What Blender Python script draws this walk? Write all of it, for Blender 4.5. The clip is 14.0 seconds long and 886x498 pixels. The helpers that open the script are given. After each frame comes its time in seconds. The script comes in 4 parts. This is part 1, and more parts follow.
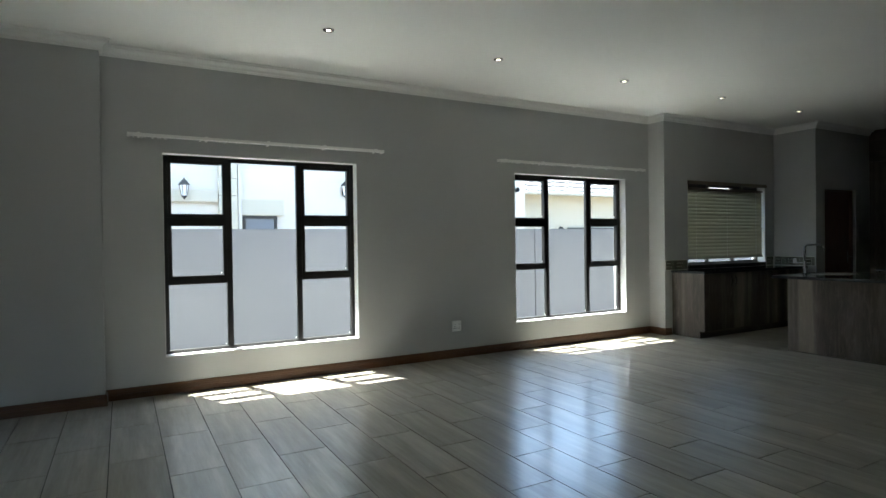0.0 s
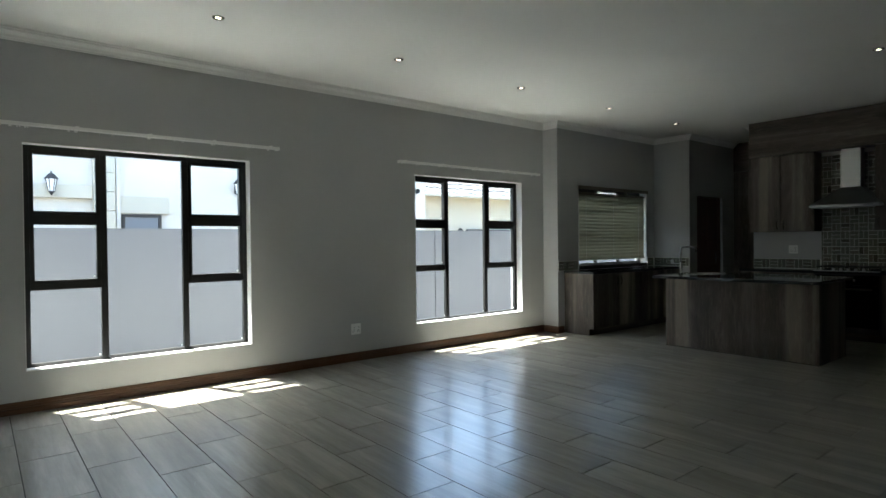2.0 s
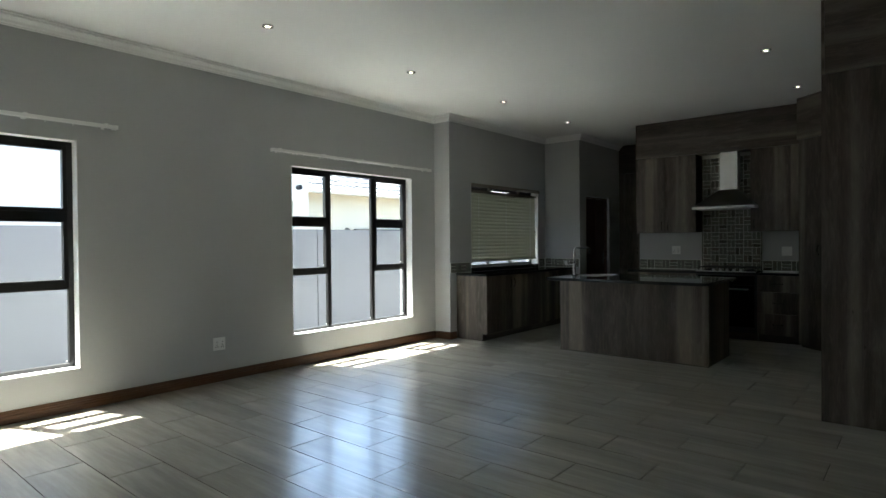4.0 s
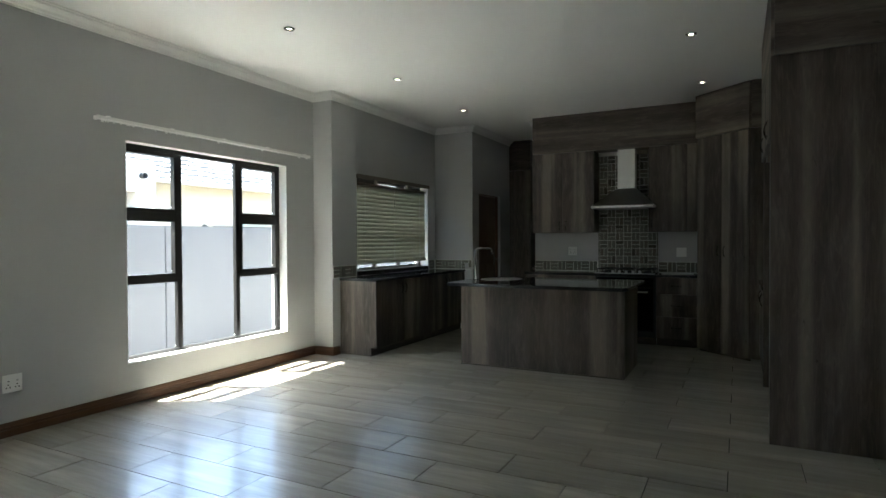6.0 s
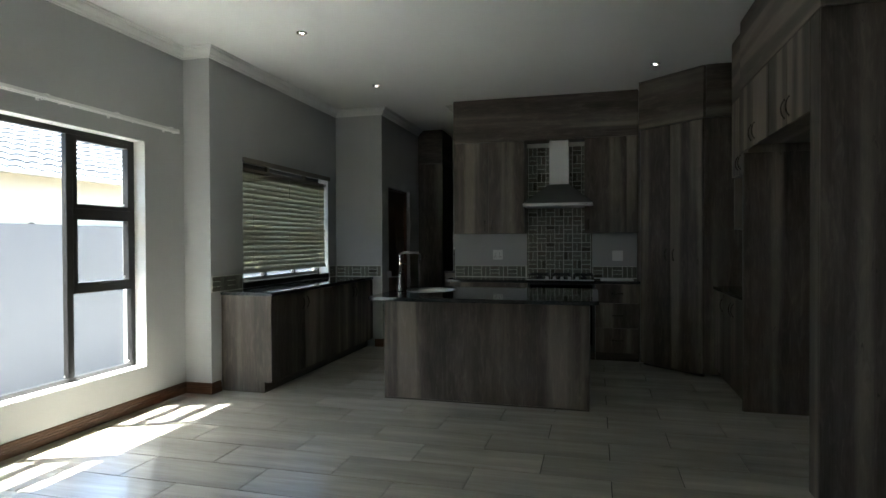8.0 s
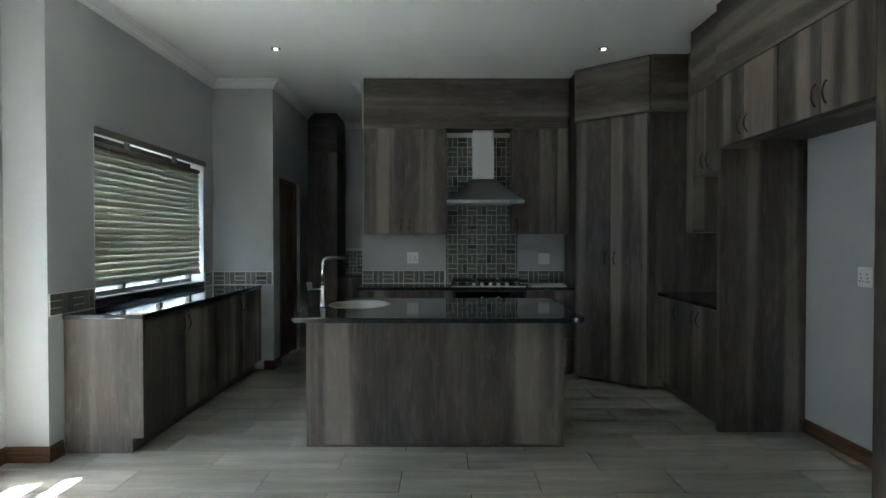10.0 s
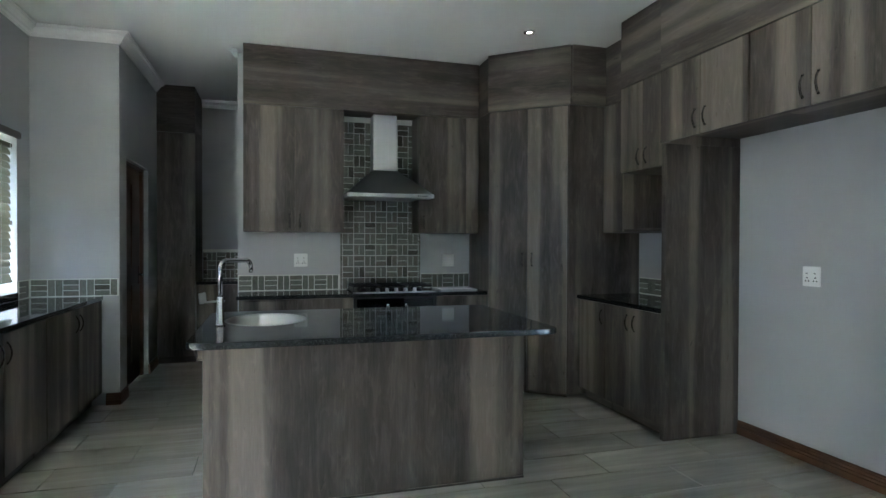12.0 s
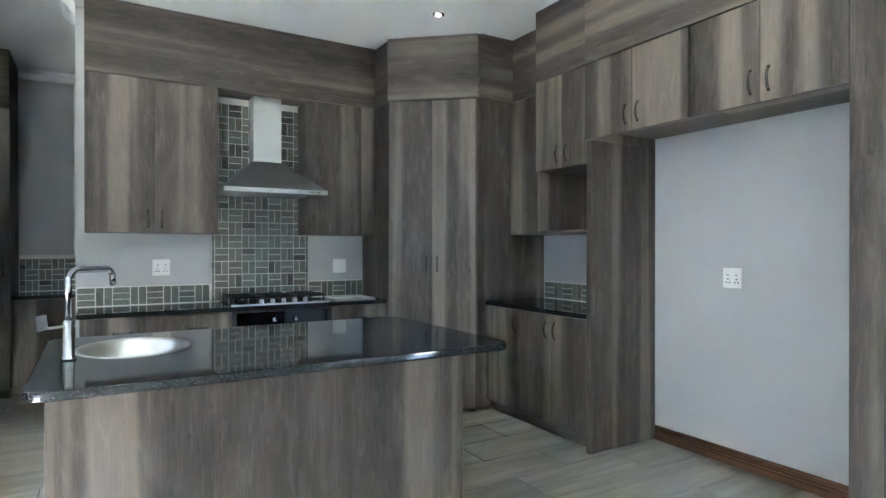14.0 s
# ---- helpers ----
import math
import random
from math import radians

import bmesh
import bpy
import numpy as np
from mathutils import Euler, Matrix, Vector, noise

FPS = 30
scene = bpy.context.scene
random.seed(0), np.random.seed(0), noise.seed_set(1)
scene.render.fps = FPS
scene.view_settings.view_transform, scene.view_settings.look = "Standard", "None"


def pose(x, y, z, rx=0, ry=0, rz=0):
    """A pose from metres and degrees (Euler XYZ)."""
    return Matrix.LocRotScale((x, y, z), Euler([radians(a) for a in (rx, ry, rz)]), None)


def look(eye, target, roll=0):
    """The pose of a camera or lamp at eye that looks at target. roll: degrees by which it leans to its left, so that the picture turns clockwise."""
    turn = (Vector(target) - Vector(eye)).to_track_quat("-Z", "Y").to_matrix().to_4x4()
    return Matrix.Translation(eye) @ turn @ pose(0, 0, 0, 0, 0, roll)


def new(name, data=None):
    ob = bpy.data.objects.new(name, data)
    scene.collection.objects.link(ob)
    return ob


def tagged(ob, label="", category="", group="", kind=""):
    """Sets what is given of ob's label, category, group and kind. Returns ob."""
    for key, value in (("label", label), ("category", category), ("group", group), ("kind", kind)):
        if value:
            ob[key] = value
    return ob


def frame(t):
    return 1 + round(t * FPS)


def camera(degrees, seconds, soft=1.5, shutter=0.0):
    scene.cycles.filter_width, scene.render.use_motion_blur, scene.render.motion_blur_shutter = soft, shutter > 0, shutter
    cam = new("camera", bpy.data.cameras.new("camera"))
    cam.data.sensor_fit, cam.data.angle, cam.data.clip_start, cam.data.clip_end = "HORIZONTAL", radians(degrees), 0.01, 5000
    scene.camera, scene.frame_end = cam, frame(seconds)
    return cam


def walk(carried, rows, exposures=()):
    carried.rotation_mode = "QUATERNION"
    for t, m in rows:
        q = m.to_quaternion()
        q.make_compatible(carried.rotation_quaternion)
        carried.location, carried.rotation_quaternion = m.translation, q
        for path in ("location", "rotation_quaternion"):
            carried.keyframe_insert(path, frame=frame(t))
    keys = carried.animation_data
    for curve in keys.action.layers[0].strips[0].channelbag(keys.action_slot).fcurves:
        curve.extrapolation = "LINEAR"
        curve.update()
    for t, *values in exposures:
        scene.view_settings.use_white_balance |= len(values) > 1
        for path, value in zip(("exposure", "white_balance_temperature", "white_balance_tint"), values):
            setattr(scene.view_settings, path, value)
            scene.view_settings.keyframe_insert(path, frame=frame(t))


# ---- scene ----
cam = camera(75.09, 14.0)
PATH = [
    (0, (0.142, 0.283, 1.341), (1.116, 2.030, 1.319), -0.80),
    (0.5, (0.139, 0.290, 1.343), (1.181, 1.997, 1.321), -0.76),
    (1, (0.136, 0.290, 1.346), (1.248, 1.953, 1.325), -0.73),
    (1.5, (0.150, 0.297, 1.348), (1.333, 1.909, 1.325), -0.71),
    (2, (0.178, 0.327, 1.347), (1.437, 1.882, 1.324), -0.60),
    (2.5, (0.242, 0.383, 1.346), (1.572, 1.876, 1.323), -0.60),
    (3, (0.375, 0.476, 1.343), (1.770, 1.909, 1.318), -0.62),
    (5.5, (1.141, 1.379, 1.348), (2.865, 2.392, 1.322), -0.25),
    (6, (1.347, 1.570, 1.351), (3.126, 2.482, 1.321), -0.25),
    (6.5, (1.585, 1.772, 1.359), (3.412, 2.584, 1.329), -0.27),
    (7, (1.840, 2.009, 1.359), (3.709, 2.720, 1.330), -0.27),
    (7.5, (2.078, 2.265, 1.353), (3.984, 2.870, 1.325), -0.22),
    (8, (2.338, 2.494, 1.352), (4.271, 3.006, 1.328), -0.24),
    (10.5, (3.392, 3.535, 1.392), (5.387, 3.388, 1.360), 0.10),
    (11, (3.591, 3.693, 1.388), (5.569, 3.403, 1.359), 0.18),
    (11.5, (3.783, 3.829, 1.372), (5.738, 3.405, 1.347), 0.23),
    (12, (3.983, 3.933, 1.359), (5.902, 3.370, 1.337), 0.21),
    (12.5, (4.175, 3.998, 1.357), (6.051, 3.305, 1.343), 0.22),
    (13, (4.357, 4.055, 1.351), (6.184, 3.241, 1.340), 0.19),
    (13.5, (4.502, 4.089, 1.345), (6.272, 3.159, 1.336), 0.17),
    (14, (4.621, 4.113, 1.347), (6.336, 3.085, 1.341), 0.03),
]
EXPOSURES = [(0, 3.16, 6090, 4), (3.0, 3.12, 6090, 4), (5.5, 3.86, 6220, 5), (6.5, 3.78, 6220, 5), (8.0, 3.72, 6100, 5), (10.5, 4.82, 5620, 4), (12.0, 5.36, 5600, 6), (13.0, 5.94, 5590, 7), (13.5, 6.20, 5580, 8), (14.0, 6.39, 5550, 9)]
walk(cam, [(t, look(eye, target, roll)) for t, eye, target, roll in PATH], EXPOSURES)

# ---------------------------------------------------------------- light
world = bpy.data.worlds.new("sky")
scene.world = world
world.use_nodes = True
wn = world.node_tree.nodes
sky = wn.new("ShaderNodeTexSky")
sky.sky_type = "NISHITA"
sky.sun_disc = False
sky.dust_density = 3.0
sky.sun_elevation = radians(67)
sky.sun_rotation = radians(-22.8)
wn["Background"].inputs["Strength"].default_value = 0.15
world.node_tree.links.new(sky.outputs[0], wn["Background"].inputs["Color"])
sun_data = bpy.data.lights.new("sun", "SUN")
sun_data.energy = 5.0
sun_data.angle = radians(0.5)
sun_data.color = (1.0, 0.96, 0.9)
sun = new("sun", sun_data)
sun.matrix_world = look((-4.2, 16, 25.6), (0, 6, 0))

# ---------------------------------------------------------------- materials


class Nodes:
    """A principled material and short ways to add nodes to it."""

    def __init__(self, name, rough=0.5, metal=0.0, color=None):
        self.mat = bpy.data.materials.new(name)
        self.mat.use_nodes = True
        self.tree = self.mat.node_tree
        self.bsdf = self.tree.nodes["Principled BSDF"]
        self.bsdf.inputs["Roughness"].default_value = rough
        self.bsdf.inputs["Metallic"].default_value = metal
        if color:
            self.bsdf.inputs["Base Color"].default_value = (*color, 1)

    def add(self, kind, **inputs):
        n = self.tree.nodes.new(kind)
        for k, v in inputs.items():
            n.inputs[k.replace("_", " ")].default_value = v
        return n

    def link(self, a, b):
        self.tree.links.new(a, b)

    def coords(self, scale, jitter=True, space="Object"):
        c = self.add("ShaderNodeTexCoord")
        out = c.outputs[space]
        if jitter:
            info = self.add("ShaderNodeObjectInfo")
            mul = self.add("ShaderNodeVectorMath")
            mul.operation = "MULTIPLY_ADD"
            comb = self.add("ShaderNodeCombineXYZ")
            for i in range(3):
                self.link(info.outputs["Random"], comb.inputs[i])
            self.link(comb.outputs[0], mul.inputs[0])
            mul.inputs[1].default_value = (37.0, 53.0, 29.0)
            self.link(out, mul.inputs[2])
            out = mul.outputs[0]
        m = self.add("ShaderNodeMapping")
        m.inputs["Scale"].default_value = scale
        self.link(out, m.inputs["Vector"])
        return m.outputs[0]

    def noise(self, vec, scale, detail=3.0, rough=0.5, distort=0.0):
        n = self.add("ShaderNodeTexNoise", Scale=scale, Detail=detail, Roughness=rough, Distortion=distort)
        self.link(vec, n.inputs["Vector"])
        return n.outputs["Fac"]

    def ramp(self, fac, stops):
        r = self.add("ShaderNodeValToRGB")
        els = r.color_ramp.elements
        while len(els) < len(stops):
            els.new(0.5)
        for e, (p, c) in zip(els, stops):
            e.position = p
            e.color = (*c, 1) if len(c) == 3 else c
        self.link(fac, r.inputs[0])
        return r.outputs[0]

    def mix(self, fac, a, b, mode="MIX"):
        m = self.add("ShaderNodeMix")
        m.data_type = "RGBA"
        m.blend_type = mode
        for sock, v in ((m.inputs[0], fac), (m.inputs[6], a), (m.inputs[7], b)):
            if isinstance(v, (int, float)):
                sock.default_value = v
            elif isinstance(v, tuple):
                sock.default_value = (*v, 1)
            else:
                self.link(v, sock)
        return m.outputs[2]

    def base(self, col):
        self.link(col, self.bsdf.inputs["Base Color"])

    def rough(self, fac, lo, hi):
        r = self.add("ShaderNodeMapRange")
        r.inputs["To Min"].default_value = lo
        r.inputs["To Max"].default_value = hi
        self.link(fac, r.inputs["Value"])
        self.link(r.outputs[0], self.bsdf.inputs["Roughness"])

    def bump(self, fac, strength, dist=0.002):
        b = self.add("ShaderNodeBump", Strength=strength, Distance=dist)
        self.link(fac, b.inputs["Height"])
        self.link(b.outputs[0], self.bsdf.inputs["Normal"])


def paint(name, color, vary=0.06, rough=0.6, bump=0.15):
    n = Nodes(name, rough)
    v = n.coords((1, 1, 1), False)
    big = n.noise(v, 0.7, 4)
    fine = n.noise(v, 60, 3, 0.6)
    lo = tuple(c * (1 - vary) for c in color)
    hi = tuple(min(1, c * (1 + vary)) for c in color)
    n.base(n.mix(0.12, n.ramp(big, [(0.3, lo), (0.7, hi)]), n.ramp(fine, [(0.3, lo), (0.7, hi)])))
    n.bump(fine, bump, 0.001)
    n.rough(big, rough - 0.05, rough + 0.08)
    return n.mat


def laminate(name, grain):
    """Smoked-oak board: broad soft bands across the grain, rustic flecks and fine fibres along it. grain: the axes it runs along."""
    n = Nodes(name, 0.5)
    sc = [1.0, 1.0, 1.0]
    for g in grain:
        sc[g] = 0.035
    fine = [1.0, 1.0, 1.0]
    for g in grain:
        fine[g] = 0.035
    v = n.coords(tuple(sc))
    bands = n.noise(v, 5.2, 2.2, 0.5, 0.25)
    mid = n.noise(n.coords((*[0.18 if k in grain else 1.0 for k in range(3)],)), 22.0, 6.0, 0.68, 1.2)
    vf = n.coords(tuple(fine))
    fib = n.noise(vf, 150.0, 3.0, 0.6)
    blot = n.noise(n.coords((*[0.24 if k in grain else 1.0 for k in range(3)],)), 5.0, 5.0, 0.62, 0.9)
    knot = n.noise(n.coords((*[0.30 if k in grain else 1.0 for k in range(3)],)), 26.0, 4.0, 0.7, 0.6)
    dark, low, half, pale = (0.027, 0.0197, 0.0138), (0.050, 0.0390, 0.0290), (0.099, 0.080, 0.061), (0.300, 0.252, 0.198)
    col = n.ramp(bands, [(0.385, dark), (0.46, low), (0.54, half), (0.635, pale)])
    col = n.mix(0.26, col, n.ramp(blot, [(0.32, dark), (0.50, half), (0.70, pale)]))
    col = n.mix(0.20, col, n.ramp(mid, [(0.36, dark), (0.52, half), (0.66, pale)]))
    col = n.mix(0.10, col, n.ramp(fib, [(0.38, (0.020, 0.015, 0.012)), (0.64, (0.22, 0.19, 0.157))]))
    col = n.mix(1.0, col, n.ramp(knot, [(0.27, (0.45, 0.42, 0.40)), (0.36, (1.0, 1.0, 1.0)), (0.66, (1.0, 1.0, 1.0)), (0.76, (1.5, 1.48, 1.44))]), "MULTIPLY")
    n.base(col)
    n.rough(mid, 0.42, 0.58)
    n.bump(fib, 0.12, 0.0006)
    return n.mat


def floor_tile_material():
    """Wood-look porcelain, grain along y, a shade of its own for each tile."""
    n = Nodes("porcelain_floor", 0.3)
    v = n.coords((1.0, 0.09, 1.0))
    bands = n.noise(v, 9.0, 3.0, 0.55)
    fib = n.noise(v, 55.0, 4.0, 0.6)
    col = n.ramp(bands, [(0.28, (0.226, 0.210, 0.163)), (0.5, (0.335, 0.315, 0.255)), (0.67, (0.475, 0.455, 0.382))])
    col = n.mix(0.25, col, n.ramp(fib, [(0.35, (0.20, 0.18, 0.15)), (0.65, (0.42, 0.40, 0.37))]))
    info = n.add("ShaderNodeObjectInfo")
    col = n.mix(1.0, col, n.ramp(info.outputs["Random"], [(0.0, (0.94, 0.93, 0.90)), (1.0, (1.14, 1.14, 1.13))]), "MULTIPLY")
    smear = n.noise(n.coords((1, 0.5, 1)), 9.0, 6.0, 0.72, 1.5)
    col = n.mix(n.ramp(smear, [(0.66, (0, 0, 0)), (0.80, (0.5, 0.5, 0.5))]), col, (0.62, 0.60, 0.56))
    n.base(col)
    n.bsdf.inputs["Specular IOR Level"].default_value = 0.9
    n.bsdf.inputs["Coat Weight"].default_value = 0.58
    n.bsdf.inputs["Coat Roughness"].default_value = 0.17
    scuff = n.noise(n.coords((1, 1, 1)), 5.0, 5.0, 0.7, 0.8)
    n.rough(scuff, 0.22, 0.42)
    n.bump(fib, 0.04, 0.0003)
    return n.mat


def granite_material():
    n = Nodes("black_granite", 0.09)
    v = n.coords((1, 1, 1), False)
    vor = n.add("ShaderNodeTexVoronoi", Scale=260.0)
    n.link(v, vor.inputs["Vector"])
    speck = n.ramp(vor.outputs["Color"], [(0.55, (0.020, 0.022, 0.022)), (0.72, (0.055, 0.060, 0.058)), (0.92, (0.115, 0.124, 0.120))])
    cloud = n.noise(v, 30, 4, 0.7)
    n.base(n.mix(0.4, speck, n.ramp(cloud, [(0.4, (0.010, 0.011, 0.012)), (0.75, (0.05, 0.053, 0.053))])))
    n.rough(cloud, 0.035, 0.065)
    return n.mat


def steel(name, color, rough, axis=0, brush=0.06):
    n = Nodes(name, rough, 1.0, color)
    sc = [90.0, 90.0, 90.0]
    sc[axis] = 2.0
    f = n.noise(n.coords(tuple(sc)), 4.0, 2.0)
    n.rough(f, max(0.03, rough - brush), rough + brush)
    n.bump(f, 0.03, 0.0003)
    return n.mat


def mosaic_material():
    """Stone and glass strips, each one of its own grey-green or brown."""
    n = Nodes("mosaic_strip", 0.25)
    info = n.add("ShaderNodeObjectInfo")
    col = n.ramp(info.outputs["Random"], [(0.0, (0.070, 0.068, 0.052)), (0.25, (0.155, 0.168, 0.128)), (0.5, (0.135, 0.108, 0.076)), (0.75, (0.205, 0.220, 0.172)), (1.0, (0.125, 0.138, 0.108))])
    f = n.noise(n.coords((1, 1, 1)), 45, 4, 0.65, 0.6)
    n.base(n.mix(0.35, col, n.ramp(f, [(0.35, (0.05, 0.047, 0.040)), (0.7, (0.25, 0.25, 0.22))])))
    n.rough(info.outputs["Random"], 0.25, 0.5)
    return n.mat


def stained_wood(name, lo, hi, axis=0, rough=0.4):
    n = Nodes(name, rough)
    sc = [1.0, 1.0, 1.0]
    sc[axis] = 0.05
    v = n.coords(tuple(sc), False)
    f = n.noise(v, 45, 4, 0.6, 0.4)
    b = n.noise(v, 8, 3, 0.5)
    n.base(n.mix(0.5, n.ramp(f, [(0.3, lo), (0.7, hi)]), n.ramp(b, [(0.3, lo), (0.7, hi)])))
    n.rough(b, rough - 0.08, rough + 0.1)
    n.bump(f, 0.1, 0.0005)
    return n.mat


def glass_material():
    m = bpy.data.materials.new("window_glass")
    m.use_nodes = True
    t = m.node_tree
    t.nodes.remove(t.nodes["Principled BSDF"])
    clear = t.nodes.new("ShaderNodeBsdfTransparent")
    clear.inputs[0].default_value = (0.94, 0.96, 0.95, 1)
    gloss = t.nodes.new("ShaderNodeBsdfGlossy")
    gloss.inputs["Roughness"].default_value = 0.02
    lw = t.nodes.new("ShaderNodeLayerWeight")
    fr = t.nodes.new("ShaderNodeMath")
    fr.operation = "POWER"
    fr.inputs[1].default_value = 4.0
    t.links.new(lw.outputs["Facing"], fr.inputs[0])
    mx = t.nodes.new("ShaderNodeMixShader")
    t.links.new(fr.outputs[0], mx.inputs[0])
    t.links.new(clear.outputs[0], mx.inputs[1])
    t.links.new(gloss.outputs[0], mx.inputs[2])
    t.links.new(mx.outputs[0], t.nodes["Material Output"].inputs[0])
    return m


def glow(name, color, strength):
    n = Nodes(name, 0.4, 0.0, color)
    n.bsdf.inputs["Emission Color"].default_value = (*color, 1)
    n.bsdf.inputs["Emission Strength"].default_value = strength
    return n.mat


WALL = paint("grey_wall_paint", (0.475, 0.48, 0.475))
REVEAL = paint("white_reveal_paint", (0.72, 0.72, 0.70), 0.04)
CEIL = paint("ceiling_paint", (0.84, 0.84, 0.82), 0.03, 0.7, 0.08)
TRIM_WHITE = paint("cornice_paint", (0.86, 0.86, 0.84), 0.03, 0.5, 0.05)
LAM_Z = laminate("smoked_oak_upright", (2,))
LAM_X = laminate("smoked_oak_lying", (0, 1))
LAM_FLAT = laminate("smoked_oak_flat", (0,))
TILE = floor_tile_material()
GROUT = paint("floor_grout", (0.055, 0.053, 0.049), 0.15, 0.9)
GROUT_LIGHT = paint("mosaic_grout", (0.76, 0.77, 0.69), 0.1, 0.8)
MOSAIC = mosaic_material()
GRANITE = granite_material()
STEEL = steel("brushed_steel", (0.62, 0.62, 0.61), 0.3)
STEEL_SINK = steel("polished_steel_bowl", (0.64, 0.64, 0.63), 0.31)
HOOD_STEEL = steel("hood_steel", (0.35, 0.355, 0.34), 0.42)
CHROME = Nodes("chrome", 0.07, 1.0, (0.48, 0.49, 0.50)).mat
PULL = steel("dark_nickel", (0.12, 0.113, 0.105), 0.26, 2)
ALU = paint("bronze_aluminium", (0.016, 0.015, 0.014), 0.2, 0.38, 0.03)
GLASS = glass_material()
SKIRT_X = stained_wood("skirting_wood_x", (0.052, 0.024, 0.011), (0.168, 0.076, 0.031), 0)
SKIRT_Y = stained_wood("skirting_wood_y", (0.052, 0.024, 0.011), (0.168, 0.076, 0.031), 1)
DOORWOOD = stained_wood("meranti_door", (0.055, 0.022, 0.013), (0.12, 0.05, 0.026), 2, 0.35)
WHITE_PLASTIC = Nodes("white_plastic", 0.32, 0.0, (0.87, 0.87, 0.85)).mat
DARK_PLASTIC = Nodes("dark_plastic", 0.5, 0.0, (0.03, 0.03, 0.03)).mat
IRON = paint("cast_iron", (0.018, 0.018, 0.018), 0.2, 0.55)
CURTAINED = Nodes("curtained_glass", 0.12, 0.0, (0.12, 0.14, 0.17)).mat
BLACK_GLASS = Nodes("oven_glass", 0.05, 0.0, (0.008, 0.008, 0.009)).mat
BLIND = stained_wood("blind_slat_wood", (0.33, 0.325, 0.235), (0.44, 0.43, 0.32), 0, 0.5)
BLIND_RAIL = stained_wood("blind_valance_wood", (0.12, 0.10, 0.078), (0.19, 0.165, 0.13), 0, 0.5)
LAMP_GLOW = glow("lamp_glow", (1.0, 0.86, 0.62), 1.6)
CREAM = paint("cream_plaster", (0.50, 0.46, 0.37), 0.04, 0.8, 0.3)
WHITE_OUT = paint("white_plaster", (0.60, 0.56, 0.49), 0.03, 0.8, 0.3)
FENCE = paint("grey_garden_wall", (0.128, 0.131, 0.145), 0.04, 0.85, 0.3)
ROOF = paint("concrete_roof_tile", (0.105, 0.101, 0.100), 0.12, 0.75, 0.3)
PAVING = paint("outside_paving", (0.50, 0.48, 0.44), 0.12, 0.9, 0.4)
SOIL = paint("ground_soil", (0.22, 0.19, 0.14), 0.2, 0.95, 0.5)

# ---------------------------------------------------------------- mesh helpers


def box(bm, x0, x1, y0, y1, z0, z1, bevel=0.0):
    r = bmesh.ops.create_cube(bm, size=1.0)
    vs = r["verts"]
    for v in vs:
        v.co = Vector((x0 + (v.co.x + 0.5) * (x1 - x0), y0 + (v.co.y + 0.5) * (y1 - y0), z0 + (v.co.z + 0.5) * (z1 - z0)))
    if bevel:
        es = list({e for v in vs for e in v.link_edges})
        bmesh.ops.bevel(bm, geom=es, offset=bevel, segments=2, affect="EDGES", clamp_overlap=True)
    return bm


def boxes(*rows, bevel=0.0):
    bm = bmesh.new()
    for r in rows:
        box(bm, *r, bevel=bevel)
    return bm


def to_mesh(name, bm, material, smooth=False):
    me = bpy.data.meshes.new(name)
    bm.to_mesh(me)
    bm.free()
    me.materials.append(material)
    if material in (LAM_X, LAM_Z):
        # level faces take grain along the board
        me.materials.append(LAM_FLAT)
        for p in me.polygons:
            if abs(p.normal.z) > 0.8:
                p.material_index = 1
    if smooth:
        for p in me.polygons:
            p.use_smooth = True
    return me


def setting(name, bm, material, label="", category=""):
    return tagged(new(name, to_mesh(name, bm, material)), label, category, kind="structure")


def part(name, bm, material, parent, label="", smooth=False, m=None):
    data = bm if isinstance(bm, bpy.types.Mesh) else to_mesh(name, bm, material, smooth)
    ob = new(name, data)
    ob.parent = parent
    if m is not None:
        ob.matrix_basis = m
    return tagged(ob, label)


def thing(name, m, label, category, group="", kind=""):
    ob = new(name)
    ob.empty_display_size = 0.1
    ob.matrix_basis = m
    return tagged(ob, label, category, group, kind)


def lathe(profile, n=32):
    """A solid of revolution about z from (radius, height) pairs."""
    bm = bmesh.new()
    rings = []
    for r, z in profile:
        rings.append([bm.verts.new((r * math.cos(2 * math.pi * i / n), r * math.sin(2 * math.pi * i / n), z)) for i in range(n)])
    for a, b in zip(rings, rings[1:]):
        for i in range(n):
            bm.faces.new((a[i], a[(i + 1) % n], b[(i + 1) % n], b[i]))
    bm.faces.new(rings[-1])
    bm.faces.new(list(reversed(rings[0])))
    bmesh.ops.recalc_face_normals(bm, faces=bm.faces)
    return bm


def sweep(points, section):
    """A tube along points; section: (across, up) pairs in the plane square to the path."""
    bm = bmesh.new()
    pts = [Vector(p) for p in points]
    rings = []
    side = None
    for i, p in enumerate(pts):
        d = (pts[min(i + 1, len(pts) - 1)] - pts[max(i - 1, 0)]).normalized()
        if side is None:
            side = d.orthogonal().normalized()
        side = (side - d * side.dot(d)).normalized()
        up = d.cross(side)
        rings.append([bm.verts.new(p + side * a + up * b) for a, b in section])
    k = len(section)
    for a, b in zip(rings, rings[1:]):
        for i in range(k):
            bm.faces.new((a[i], a[(i + 1) % k], b[(i + 1) % k], b[i]))
    bm.faces.new(list(reversed(rings[0])))
    bm.faces.new(rings[-1])
    bmesh.ops.recalc_face_normals(bm, faces=bm.faces)
    return bm


